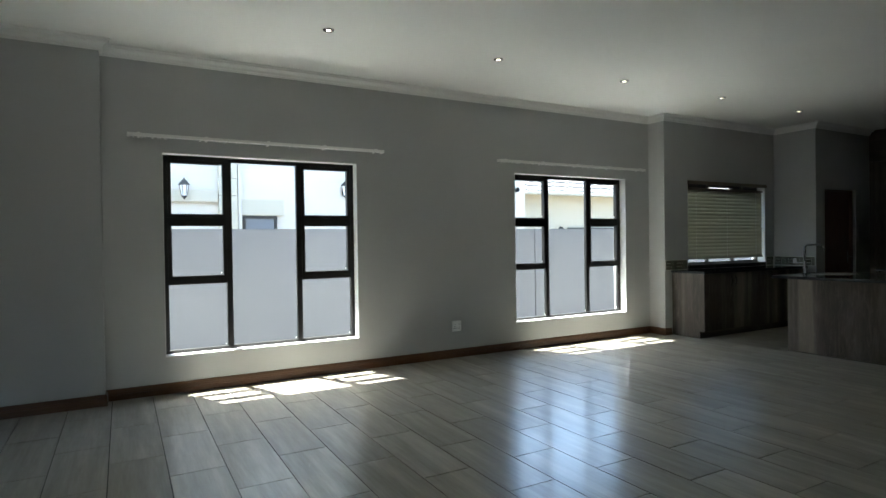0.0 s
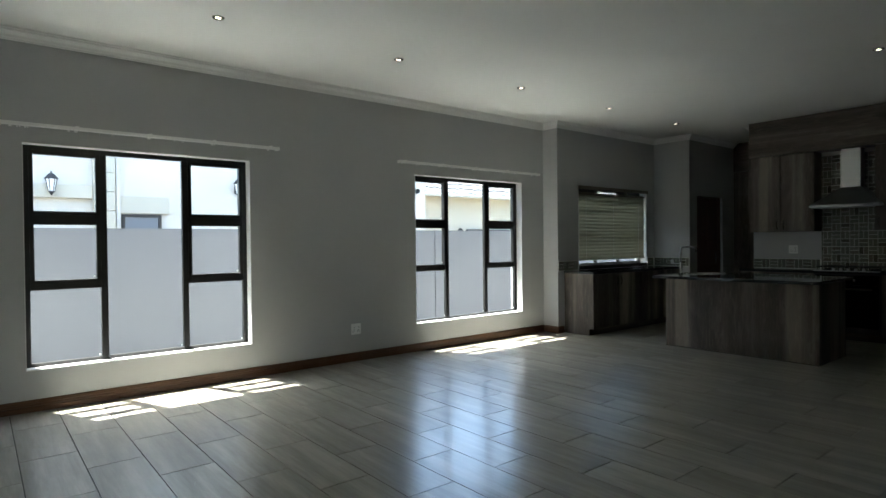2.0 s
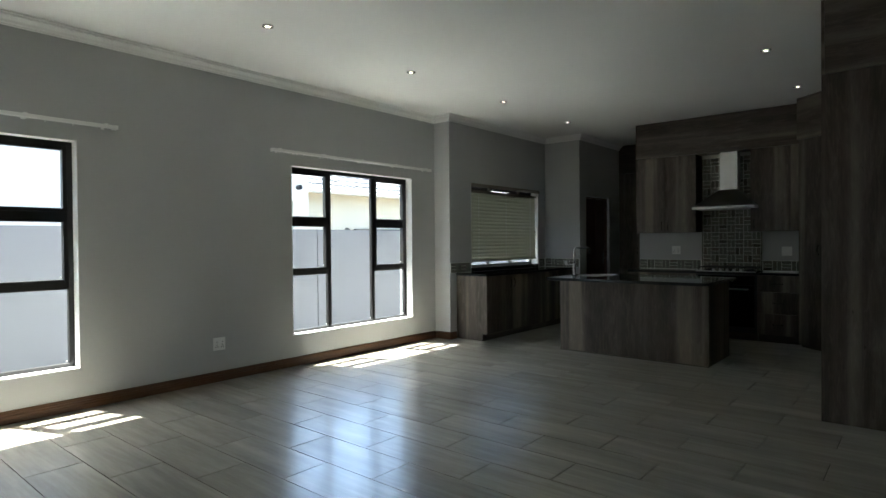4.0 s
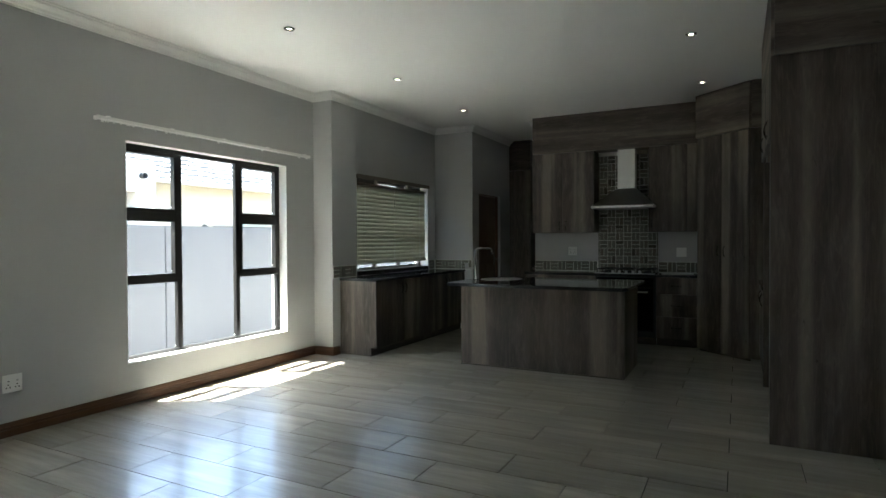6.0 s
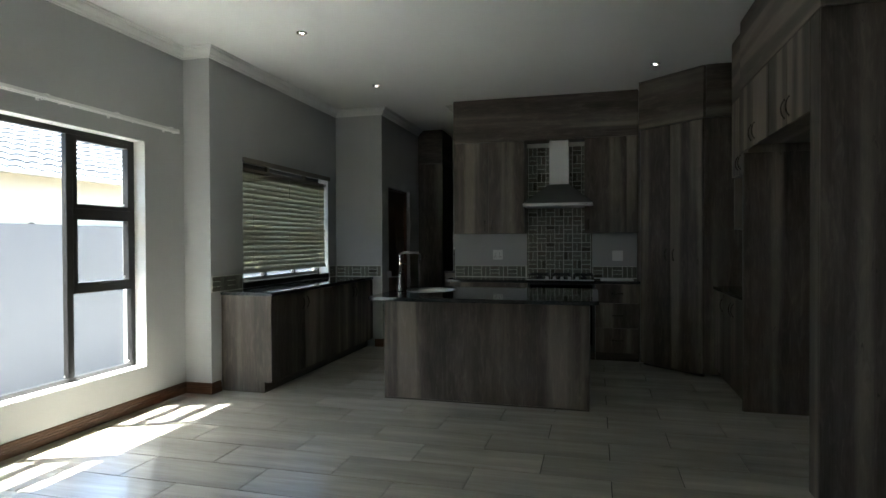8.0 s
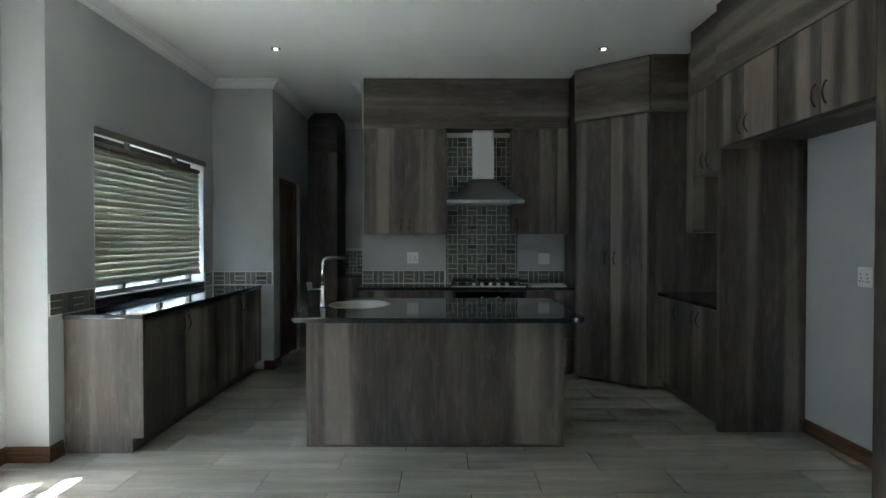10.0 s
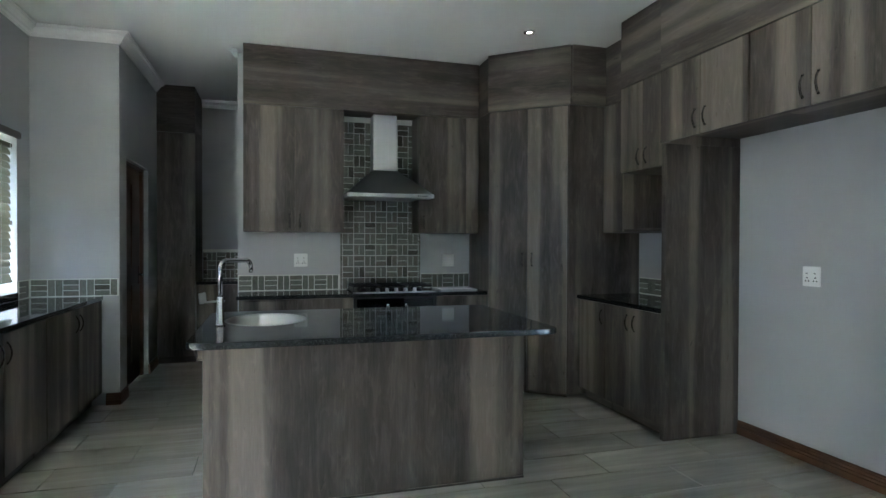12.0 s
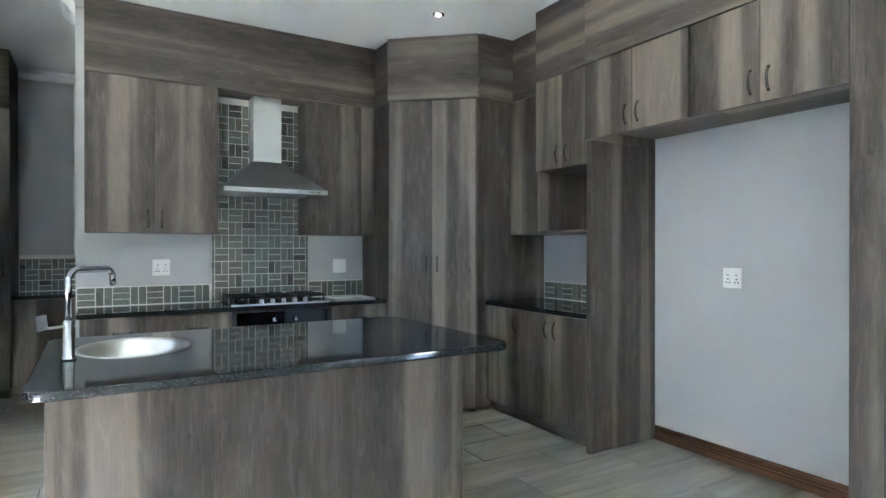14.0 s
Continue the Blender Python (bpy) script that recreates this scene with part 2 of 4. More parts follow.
def circle(r, n=8):
    return [(r * math.cos(2 * math.pi * i / n), r * math.sin(2 * math.pi * i / n)) for i in range(n)]


def prism(outline, z0, z1, bevel=0.0):
    bm = bmesh.new()
    lo = [bm.verts.new((x, y, z0)) for x, y in outline]
    hi = [bm.verts.new((x, y, z1)) for x, y in outline]
    k = len(outline)
    bm.faces.new(hi)
    bm.faces.new(list(reversed(lo)))
    for i in range(k):
        bm.faces.new((lo[i], lo[(i + 1) % k], hi[(i + 1) % k], hi[i]))
    bmesh.ops.recalc_face_normals(bm, faces=bm.faces)
    if bevel:
        bmesh.ops.bevel(bm, geom=list(bm.edges), offset=bevel, segments=2, affect="EDGES", clamp_overlap=True)
    return bm


def run_profile(profile, start, end, inward, mitre=(0, 0)):
    """A moulding: (out, z) pairs carried from start to end along a wall; inward: the unit way out of the wall; mitre: 1 at an end that turns an outer corner."""
    bm = bmesh.new()
    rings = []
    way = (Vector(end) - Vector(start)).normalized()
    for (x, y), s in ((start, -mitre[0]), (end, mitre[1])):
        rings.append([bm.verts.new((x + (inward[0] + way.x * s) * o, y + (inward[1] + way.y * s) * o, z)) for o, z in profile])
    a, b = rings
    k = len(profile)
    for i in range(k):
        bm.faces.new((a[i], a[(i + 1) % k], b[(i + 1) % k], b[i]))
    bm.faces.new(list(reversed(a)))
    bm.faces.new(b)
    bmesh.ops.recalc_face_normals(bm, faces=bm.faces)
    return bm


def wall_x(y0, y1, x0, x1, z0, z1, openings=()):
    """A wall that runs along x from y0 to y1 thick, with openings (x0, x1, z0, z1)."""
    bm = bmesh.new()
    cuts = sorted({x0, x1, *[v for o in openings for v in o[:2]]})
    for a, b in zip(cuts, cuts[1:]):
        hole = [o for o in openings if o[0] <= a and b <= o[1]]
        if not hole:
            box(bm, a, b, y0, y1, z0, z1)
        else:
            if hole[0][2] > z0:
                box(bm, a, b, y0, y1, z0, hole[0][2])
            if hole[0][3] < z1:
                box(bm, a, b, y0, y1, hole[0][3], z1)
    bmesh.ops.remove_doubles(bm, verts=bm.verts, dist=1e-5)
    return bm


def turned(bm):
    """Swap x and y of a wall, for one that runs along y."""
    for v in bm.verts:
        v.co = Vector((v.co.y, v.co.x, v.co.z))
    bmesh.ops.recalc_face_normals(bm, faces=bm.faces)
    return bm

# ---------------------------------------------------------------- the room
C = 3.084           # ceiling
YW = 6.085          # living room's window wall, inner face
YK = 5.815          # kitchen's window wall
YR = 0.74           # wall of the fridge recess
XH = 9.57           # wall behind the hood
XN = 9.355          # end of the kitchen's window wall
XS = 11.60          # back wall of the scullery
XW, YS = -4.6, -2.6  # unseen walls behind the camera
YC = 5.17           # passage wall with the door
XP = 6.776          # pier between living room and kitchen
XL, YL = 0.0, 5.93  # corner of the other pier
W1 = (0.475, 2.34, 0.33, 2.195)
W2 = (4.40, 6.31, 0.33, 2.195)
WK = (7.26, 9.12, 0.96, 2.17)

floor = setting("floor", boxes((XW, XS, YS, YW, -0.15, -0.009)), GROUT, "grey wood-look porcelain plank tiles with dark joints", "floor")
setting("ceiling", boxes((XW - 0.2, XS + 0.2, YS - 0.2, YW + 0.25, C, C + 0.15)), CEIL, "smooth white painted ceiling", "ceiling")
setting("wall_north", wall_x(YW, YW + 0.23, XW, XP, -0.15, C, (W1, W2)), WALL, "warm grey painted wall with two windows", "wall")
setting("wall_pier", boxes((-2.2, XL, YL, YW - 0.002, -0.15, C)), WALL, "grey painted projecting wall pier", "wall")
setting("wall_kitchen", wall_x(YK, YK + 0.23, XP, XN + 0.15, -0.15, C, (WK,)), WALL, "grey painted kitchen wall with a window", "wall")
setting("wall_kitchen_return", boxes((XP, XP + 0.2, YK + 0.23, YW + 0.23, -0.15, C)), WALL, "grey painted wall return", "wall")
setting("wall_nib", boxes((XN, XN + 0.15, YC + 0.2, YK - 0.002, -0.15, C)), WALL, "grey painted wall end beside the passage", "wall")
DOOR_HOLE = (9.60, 10.50, -0.15, 2.09)
setting("wall_passage", wall_x(YC, YC + 0.2, XN, XS, -0.15, C, (DOOR_HOLE,)), WALL, "grey painted passage wall with a doorway", "wall")
setting("wall_hood", boxes((XH, XH + 0.15, YR, 4.25, -0.15, C)), WALL, "grey painted wall behind the cooker hood", "wall")
setting("wall_scullery", boxes((XS, XS + 0.2, YR - 0.2, YC + 0.2, -0.15, C)), WALL, "dim grey scullery wall", "wall")
setting("wall_fridge", boxes((5.3, XS, YR - 0.2, YR, -0.15, C)), WALL, "pale grey painted wall of the fridge recess", "wall")
setting("wall_south_return", boxes((5.1, 5.3, YS, YR, -0.15, C)), WALL, "grey painted wall", "wall")
# The doorway is unseen, added and sized so daylight reaches the left pier.
setting("wall_south", wall_x(YS - 0.2, YS, XW, 5.3, -0.15, C, ((-4.3, -2.9, 0.0, 2.12),)), WALL, "grey painted wall with an unseen doorway added to let daylight reach the pier", "wall")
setting("wall_west", boxes((XW - 0.2, XW, YS, YW, -0.15, C)), WALL, "plain grey painted wall", "wall")

# cornice: a stepped cove along each wall's top
COVE = [(0, C - 0.086), (0.016, C - 0.086), (0.019, C - 0.074), (0.031, C - 0.069), (0.038, C - 0.050), (0.058, C - 0.030), (0.074, C - 0.026), (0.077, C - 0.012), (0.088, C - 0.010), (0.088, C), (0, C)]
for name, a, b, way, mitre in (
    ("cornice_north", (XL, YW), (XP, YW), (0, -1), (0, 0)),
    ("cornice_left_pier_side", (XL, YL), (XL, YW), (1, 0), (1, 0)),
    ("cornice_left_pier", (XW, YL), (XL, YL), (0, -1), (0, 1)),
    ("cornice_pier_side", (XP, YK), (XP, YW), (-1, 0), (1, 0)),
    ("cornice_kitchen", (XP, YK), (XN, YK), (0, -1), (1, 0)),
    ("cornice_nib", (XN, YC), (XN, YK), (-1, 0), (1, 0)),
    ("cornice_passage", (XN, YC), (10.95, YC), (0, -1), (1, 0)),
    ("cornice_hood_wall_end", (9.45, 4.25), (XH + 0.15, 4.25), (0, 1), (0, 1)),
    ("cornice_hood_wall_back", (XH + 0.15, 4.25), (XH + 0.15, YR), (1, 0), (1, 0)),
    ("cornice_scullery", (XS, 4.775), (XS, YR), (-1, 0), (0, 0)),
):
    setting(name, run_profile(COVE, a, b, way, mitre), TRIM_WHITE, "white moulded plaster cornice", "cornice")

SKIRT = [(0, 0), (0.018, 0), (0.018, 0.040), (0.0125, 0.043), (0.0125, 0.049), (0.018, 0.052), (0.018, 0.060), (0.0115, 0.063), (0.0115, 0.069), (0.017, 0.072), (0.016, 0.080), (0.0095, 0.083), (0.0095, 0.088), (0.013, 0.091), (0.006, 0.098), (0, 0.098)]
for name, a, b, way in (
    ("baseboard_north", (XL, YW), (XP, YW), (0, -1)),
    ("baseboard_left_pier_side", (XL, YL - 0.016), (XL, YW - 0.016), (1, 0)),
    ("baseboard_left_pier", (XW, YL), (XL, YL), (0, -1)),
    ("baseboard_pier_side", (XP, YK - 0.016), (XP, YW - 0.016), (-1, 0)),
    ("baseboard_kitchen", (XP, YK), (6.90, YK), (0, -1)),
    ("baseboard_nib", (XN, YC - 0.016), (XN, YC + 0.10), (-1, 0)),
    ("baseboard_passage", (XN, YC), (9.60, YC), (0, -1)),
    ("baseboard_passage_far", (10.50, YC), (10.95, YC), (0, -1)),
    ("baseboard_fridge", (5.835, YR), (7.33, YR), (0, 1)),
    ("baseboard_hood_wall_end", (XH, 4.25), (XH + 0.15, 4.25), (0, 1)),
    ("baseboard_south_return", (5.1, YS), (5.1, YR), (-1, 0)),
    ("baseboard_south", (-2.9, YS), (5.1, YS), (0, 1)),
):
    setting(name, run_profile(SKIRT, a, b, way), SKIRT_Y if way[0] else SKIRT_X, "dark reddish-brown moulded timber skirting board", "skirting board")

# ---------------------------------------------------------------- windows


def casement_window(name, x0, x1, z0, z1, yf, label, columns, rows, fixed):
    """Bronze aluminium window in a wall along x. columns: widths' edges; rows: transom heights in the side columns."""
    win = thing(name, Matrix.Translation((x0, yf, z0)), label, "window", kind="structure")
    w, h = x1 - x0, z1 - z0
    d0, d1 = 0.0, 0.05
    part("window_frame", boxes((0, 0.045, d0, d1, 0, h), (w - 0.045, w, d0, d1, 0, h), (0.045, w - 0.045, d0, d1, 0, 0.04), (0.045, w - 0.045, d0, d1, h - 0.045, h), bevel=0.003), ALU, win)
    for c in columns[1:-1]:
        part("mullion", boxes((c - 0.026, c + 0.026, d0 + 0.002, d1 - 0.002, 0.04, h - 0.045), bevel=0.003), ALU, win)
    for i, (a, b) in enumerate(zip(columns, columns[1:])):
        a2 = a + (0.045 if i == 0 else 0.026)
        b2 = b - (0.045 if i == len(columns) - 2 else 0.026)
        cuts = [0.04, *(rows if i not in fixed else []), h - 0.045]
        for j, (lo, hi) in enumerate(zip(cuts, cuts[1:])):
            l2 = lo + (0.0 if j == 0 else 0.025)
            h2 = hi - (0.0 if j == len(cuts) - 2 else 0.025)
            if j:
                part("transom", boxes((a2, b2, d0 + 0.004, d1 - 0.004, lo - 0.025, lo + 0.025), bevel=0.003), ALU, win)
            g0, g1, k0, k1 = a2, b2, l2, h2
            if i not in fixed and j > 0:
                s = 0.032
                sash = part("sash", boxes((a2, a2 + s, d0 - 0.006, d1, l2, h2), (b2 - s, b2, d0 - 0.006, d1, l2, h2), (a2 + s, b2 - s, d0 - 0.006, d1, l2, l2 + s), (a2 + s, b2 - s, d0 - 0.006, d1, h2 - s, h2), bevel=0.002), ALU, win)
                g0, g1, k0, k1 = a2 + s, b2 - s, l2 + s, h2 - s
                mid = (a2 + b2) / 2
                part("stay", boxes((mid - 0.05, mid + 0.05, d0 - 0.02, d0 - 0.006, l2 + 0.006, l2 + 0.018), bevel=0.002), ALU, sash)
            pane = part("pane", boxes((g0 - 0.004, g1 + 0.004, d0 + 0.022, d0 + 0.028, k0 - 0.004, k1 + 0.004)), GLASS, win)
            pane.visible_shadow = False
            part("sticker", boxes((g1 - 0.022, g1 - 0.010, d0 + 0.0205, d0 + 0.0215, k0 + 0.012, k0 + 0.024)), WHITE_PLASTIC, pane, "small white glazing sticker")
    return win


WINDOW_LABEL = "dark bronze aluminium window with top-hung side sashes, closed"
for nm, (a, b, lo, hi), cols in (("window_1", W1, (0, 0.585, 1.268)), ("window_2", W2, (0, 0.60, 1.30))):
    casement_window(nm, a, b, lo, hi, YW + 0.105, WINDOW_LABEL, (*cols, b - a), (0.675, 1.258), (1,))
    sx = nm[-1]
    setting("window_sill_" + sx, boxes((a + 0.002, b - 0.002, YW - 0.004, YW + 0.104, lo + 0.001, lo + 0.012), bevel=0.003), REVEAL, "white painted inside sill", "sill")
    setting("window_reveal_" + sx, boxes((a + 0.0005, a + 0.006, YW - 0.003, YW + 0.104, lo + 0.012, hi - 0.006), (b - 0.006, b - 0.0005, YW - 0.003, YW + 0.104, lo + 0.012, hi - 0.006), (a + 0.0005, b - 0.0005, YW - 0.003, YW + 0.104, hi - 0.006, hi - 0.0005)), REVEAL, "white painted window reveal", "reveal")
casement_window("window_3", *WK, YK + 0.13, "dark bronze aluminium kitchen window behind a blind", (0, 0.62, 1.24, WK[1] - WK[0]), (0.54,), (1,))
setting("window_sill_kitchen", boxes((WK[0] + 0.002, WK[1] - 0.002, YK - 0.010, YK + 0.129, 0.909, 0.964), bevel=0.003), GRANITE, "polished black granite sill of the kitchen window", "sill")
setting("window_reveal_kitchen", boxes((WK[0] + 0.0005, WK[0] + 0.006, YK - 0.003, YK + 0.129, 0.966, WK[3] - 0.006), (WK[1] - 0.006, WK[1] - 0.0005, YK - 0.003, YK + 0.129, 0.966, WK[3] - 0.006), (WK[0] + 0.0005, WK[1] - 0.0005, YK - 0.003, YK + 0.129, WK[3] - 0.006, WK[3] - 0.0005)), REVEAL, "white painted kitchen window reveal", "reveal")

# ---------------------------------------------------------------- cabinets


def handle_mesh():
    """A bowed pull of two slim bars, upright, standing off towards -y."""
    pts = [(0, -0.003 - 0.019 * math.sin(math.pi * i / 12) ** 0.7, -0.056 + 0.112 * i / 12) for i in range(13)]
    bm = bmesh.new()
    rib = [(0.0022 * math.sin(math.pi * k / 4), -0.0030 * math.cos(math.pi * k / 4)) for k in range(8)]
    for off in (-0.0042, 0.0042):
        rings = [[bm.verts.new((x + off + a, y + b, z)) for a, b in rib] for x, y, z in pts]
        for lo, hi in zip(rings, rings[1:]):
            for k in range(8):
                bm.faces.new((lo[k], lo[(k + 1) % 8], hi[(k + 1) % 8], hi[k]))
        bm.faces.new(list(reversed(rings[0])))
        bm.faces.new(rings[-1])
    for s in (-1, 1):
        box(bm, -0.007, 0.007, -0.006, 0.0, s * 0.056 - 0.005, s * 0.056 + 0.005)
    bmesh.ops.recalc_face_normals(bm, faces=bm.faces)
    return to_mesh("handle", bm, PULL, True)


HANDLE = handle_mesh()


def board(x0, x1, y0, y1, z0, z1):
    return boxes((x0, x1, y0, y1, z0, z1), bevel=0.0018)


def add_door(cab, x0, x1, z0, z1, pull="", pz=0.0, drawer=False, name="door"):
    """A slab front on the cabinet's face. pull: l, r or c for the handle's side; pz: the handle's height."""
    mat = LAM_Z
    d = part(name, board(x0 + 0.0024, x1 - 0.0024, -0.020, -0.001, z0 + 0.0024, z1 - 0.0024), mat, cab)
    if pull:
        px = {"l": x0 + 0.045, "r": x1 - 0.045, "c": (x0 + x1) / 2}[pull]
        part("handle", HANDLE, None, d, "bowed dark nickel handle", m=pose(px, -0.019, pz, 0, 90 if drawer else 0, 0))
    return d


def cabinet(name, label, m, w, d, h, kick=0.0, group="", category="cabinet"):
    """An empty carcass: its face at y 0, its back at y d, its left end at x 0."""
    cab = thing(name, m, label, category, group)
    part("body", board(0, w, 0, d, kick, h), LAM_Z, cab)
    if kick:
        part("kick_plate", board(0.002, w - 0.002, 0.055, 0.073, 0, kick - 0.001), LAM_X, cab)
    return cab


TOP = 0.875         # underside of the worktops
WT = 0.032          # worktop thickness
HOODSIDE, RIGHTSIDE = -90, 180


def granite_top(name, outline, label, hole=None):
    """A granite slab from an outline with a bullnosed edge and, where it takes a sink, an oval hole. hole: centre, half width, stretch along x."""
    bm = bmesh.new()
    loops = [outline]
    if hole:
        cx, cy, r, far = hole
        loops.append([(cx + far * r * math.cos(2 * math.pi * i / 40), cy + r * math.sin(2 * math.pi * i / 40)) for i in range(40)])
    prof = [(0.0, 0.006), (0.003, 0.001), (0.009, 0.0), (WT - 0.009, 0.0), (WT - 0.003, 0.001), (WT, 0.006)]
    tops, bots = [], []
    for li, lp in enumerate(loops):
        k = len(lp)
        ctr = Vector((sum(p[0] for p in lp) / k, sum(p[1] for p in lp) / k))
        rings = []
        for z, inset in prof:
            ring = []
            for x, y in lp:
                v = Vector((x, y)) - ctr
                q = ctr + v * (1 - inset / max(v.length, 0.1)) if li == 0 else ctr + v
                ring.append(bm.verts.new((q.x, q.y, TOP + z)))
            rings.append(ring)
        for a, b in zip(rings, rings[1:]):
            for i in range(k):
                bm.faces.new((a[i], a[(i + 1) % k], b[(i + 1) % k], b[i]))
        bots.append(rings[0])
        tops.append(rings[-1])
    for group in (bots, tops):
        es = []
        for ring in group:
            for i in range(len(ring)):
                e = bm.edges.get((ring[i], ring[(i + 1) % len(ring)]))
                es.append(e)
        bmesh.ops.triangle_fill(bm, edges=es, use_beauty=True)
    bmesh.ops.recalc_face_normals(bm, faces=bm.faces)
    return tagged(new(name, to_mesh(name, bm, GRANITE)), label, "worktop")


def rounded_rect(x0, x1, y0, y1, r, n=6, corners=(1, 1, 1, 1)):
    out = []
    for (cx, cy, a0), on in zip(((x1 - r, y1 - r, 0), (x0 + r, y1 - r, 90), (x0 + r, y0 + r, 180), (x1 - r, y0 + r, 270)), corners):
        if on:
            out += [(cx + r * math.cos(radians(a0 + 90 * i / n)), cy + r * math.sin(radians(a0 + 90 * i / n))) for i in range(n + 1)]
        else:
            a = radians(a0 + 45)
            out.append((x1 if math.cos(a) > 0 else x0, y1 if math.sin(a) > 0 else y0))
    return out


# island
IX0, IX1, IY0, IY1 = 7.048, 7.87, 2.543, 4.272
island = thing("kitchen_island", Matrix.Translation((IX0, IY0, 0)), "smoked-oak laminate kitchen island with a plain front panel", "kitchen island")
iw, il = IX1 - IX0, IY1 - IY0
part("body", board(0.024, iw - 0.02, 0.024, il - 0.024, 0.02, 0.70), LAM_Z, island)
part("front_panel", board(0, 0.022, 0.0, il, 0.012, TOP - 0.001), LAM_Z, island)
part("end_panel", board(0.0235, iw, 0, 0.022, 0.0, TOP - 0.001), LAM_Z, island)
part("end_panel", board(0.0235, iw, il - 0.022, il, 0.0, TOP - 0.001), LAM_Z, island)
part("base_strip", boxes((-0.006, 0.012, 0.001, il - 0.001, 0, 0.011)), LAM_X, island)
for i in range(4):
    a = 0.03 + i * (il - 0.06) / 4
    part("door", board(iw - 0.019, iw, a + 0.002, a + (il - 0.06) / 4 - 0.002, 0.1, TOP - 0.01), LAM_Z, island)
SX, SY, SR = 7.50, 3.975, 0.215
granite_top("island_worktop", rounded_rect(6.735, 7.945, 2.47, 4.315, 0.07), "polished black granite worktop with rounded corners on the island", (SX, SY, SR, 1.26))
sink = thing("oval_sink", Matrix.Translation((SX, SY, TOP + WT)) @ Matrix.Scale(1.26, 4, (1, 0, 0)), "oval polished steel sink set in the island worktop", "sink")
prof = [(0.0201, -0.152), (0.06, -0.148), (0.10, -0.134), (0.135, -0.108), (0.165, -0.074), (0.188, -0.038), (0.200, -0.012), (0.208, 0.0015), (0.214, 0.003), (0.224, 0.0025), (0.228, 0.0005), (0.2135, 0.0004), (0.204, -0.014), (0.192, -0.041), (0.168, -0.078), (0.138, -0.112), (0.102, -0.138), (0.06, -0.152), (0.0201, -0.156)]
part("bowl", lathe(prof, 48), STEEL_SINK, sink, smooth=True)
part("drain", lathe([(0.0, -0.153), (0.034, -0.151), (0.036, -0.147), (0.012, -0.1485), (0.0, -0.1485)], 24), CHROME, sink, "chrome drain")

tap = thing("mixer_tap", pose(7.30, 4.21, TOP + WT, 0, 0, -53), "chrome square-necked mixer tap with side lever, beside the sink", "tap")
part("base", lathe([(0.026, 0.0), (0.026, 0.008), (0.021, 0.012), (0.0195, 0.15), (0.017, 0.155), (0.0, 0.155)], 24), CHROME, tap, smooth=True)
arc = [(0, 0, 0.15), (0, 0, 0.31)] + [(0.04 - 0.04 * math.cos(radians(a)), 0, 0.31 + 0.04 * math.sin(radians(a))) for a in range(15, 91, 15)]
arc += [(0.14, 0, 0.35)] + [(0.155 + 0.035 * math.sin(radians(a)), 0, 0.315 + 0.035 * math.cos(radians(a))) for a in range(15, 91, 15)] + [(0.19, 0, 0.285)]
part("spout", sweep(arc, [(math.copysign(abs(math.cos(a)) ** 0.7, math.cos(a)) * 0.0115, math.copysign(abs(math.sin(a)) ** 0.7, math.sin(a)) * 0.0115) for a in [2 * math.pi * k / 16 for k in range(16)]]), CHROME, tap, smooth=True)
part("outlet", lathe([(0.0, -0.006), (0.0095, -0.006), (0.0095, 0.0), (0.0, 0.0)], 14), DARK_PLASTIC, tap, "dark spout outlet", True, Matrix.Translation((0.19, 0, 0.285)))
lever = part("lever", boxes((-0.085, 0.022, -0.009, 0.009, 0.128, 0.137), bevel=0.002), STEEL, tap)
part("lever_blade", boxes((-0.088, -0.05, -0.006, 0.006, 0.138, 0.195), bevel=0.002), STEEL, lever, m=pose(-0.012, 0, 0, 0, -8, 0))

# run under the kitchen window
LX0, LX1 = 6.92, XN - 0.004
LYF = 5.32
run = LX1 - LX0
for i in range(2):
    x = LX0 + 0.02 if i == 0 else LX0 + run / 2 + 0.01
    w = run / 2 - 0.011
    cab = cabinet("base_cabinet", "smoked-oak laminate base cabinet with slab doors under the window", pose(x, LYF, 0), w, YK - LYF - 0.004, TOP - 0.001, 0.1, "base cabinets under the window")
    add_door(cab, 0, w / 2, 0.1, TOP - 0.003, "r", 0.76)
    add_door(cab, w / 2, w, 0.1, TOP - 0.003, "l", 0.76)
end = prism([(LYF - 0.019, TOP - 0.001), (LYF - 0.019, 0.098), (LYF + 0.05, 0.098), (LYF + 0.05, 0.0), (YK - 0.003, 0.0), (YK - 0.003, TOP - 0.001)], LX0, LX0 + 0.0185, 0.0015)
for v in end.verts:
    v.co = Vector((v.co.z, v.co.x, v.co.y))
bmesh.ops.recalc_face_normals(end, faces=end.faces)
end_panel = thing("cabinet_end_panel", Matrix.Identity(4), "smoked-oak end panel notched for the kick plate", "panel")
part("board", end, LAM_Z, end_panel)
part("edge_strip", board(LX0 - 0.0015, LX0 + 0.019, LYF - 0.0225, LYF - 0.0195, 0.099, TOP - 0.002), LAM_Z, end_panel, "pale edge strip")
granite_top("window_worktop", [(LX0 - 0.012, LYF - 0.03), (LX1, LYF - 0.03), (LX1, YK - 0.003), (LX0 - 0.012, YK - 0.003)], "polished black granite worktop under the kitchen window")

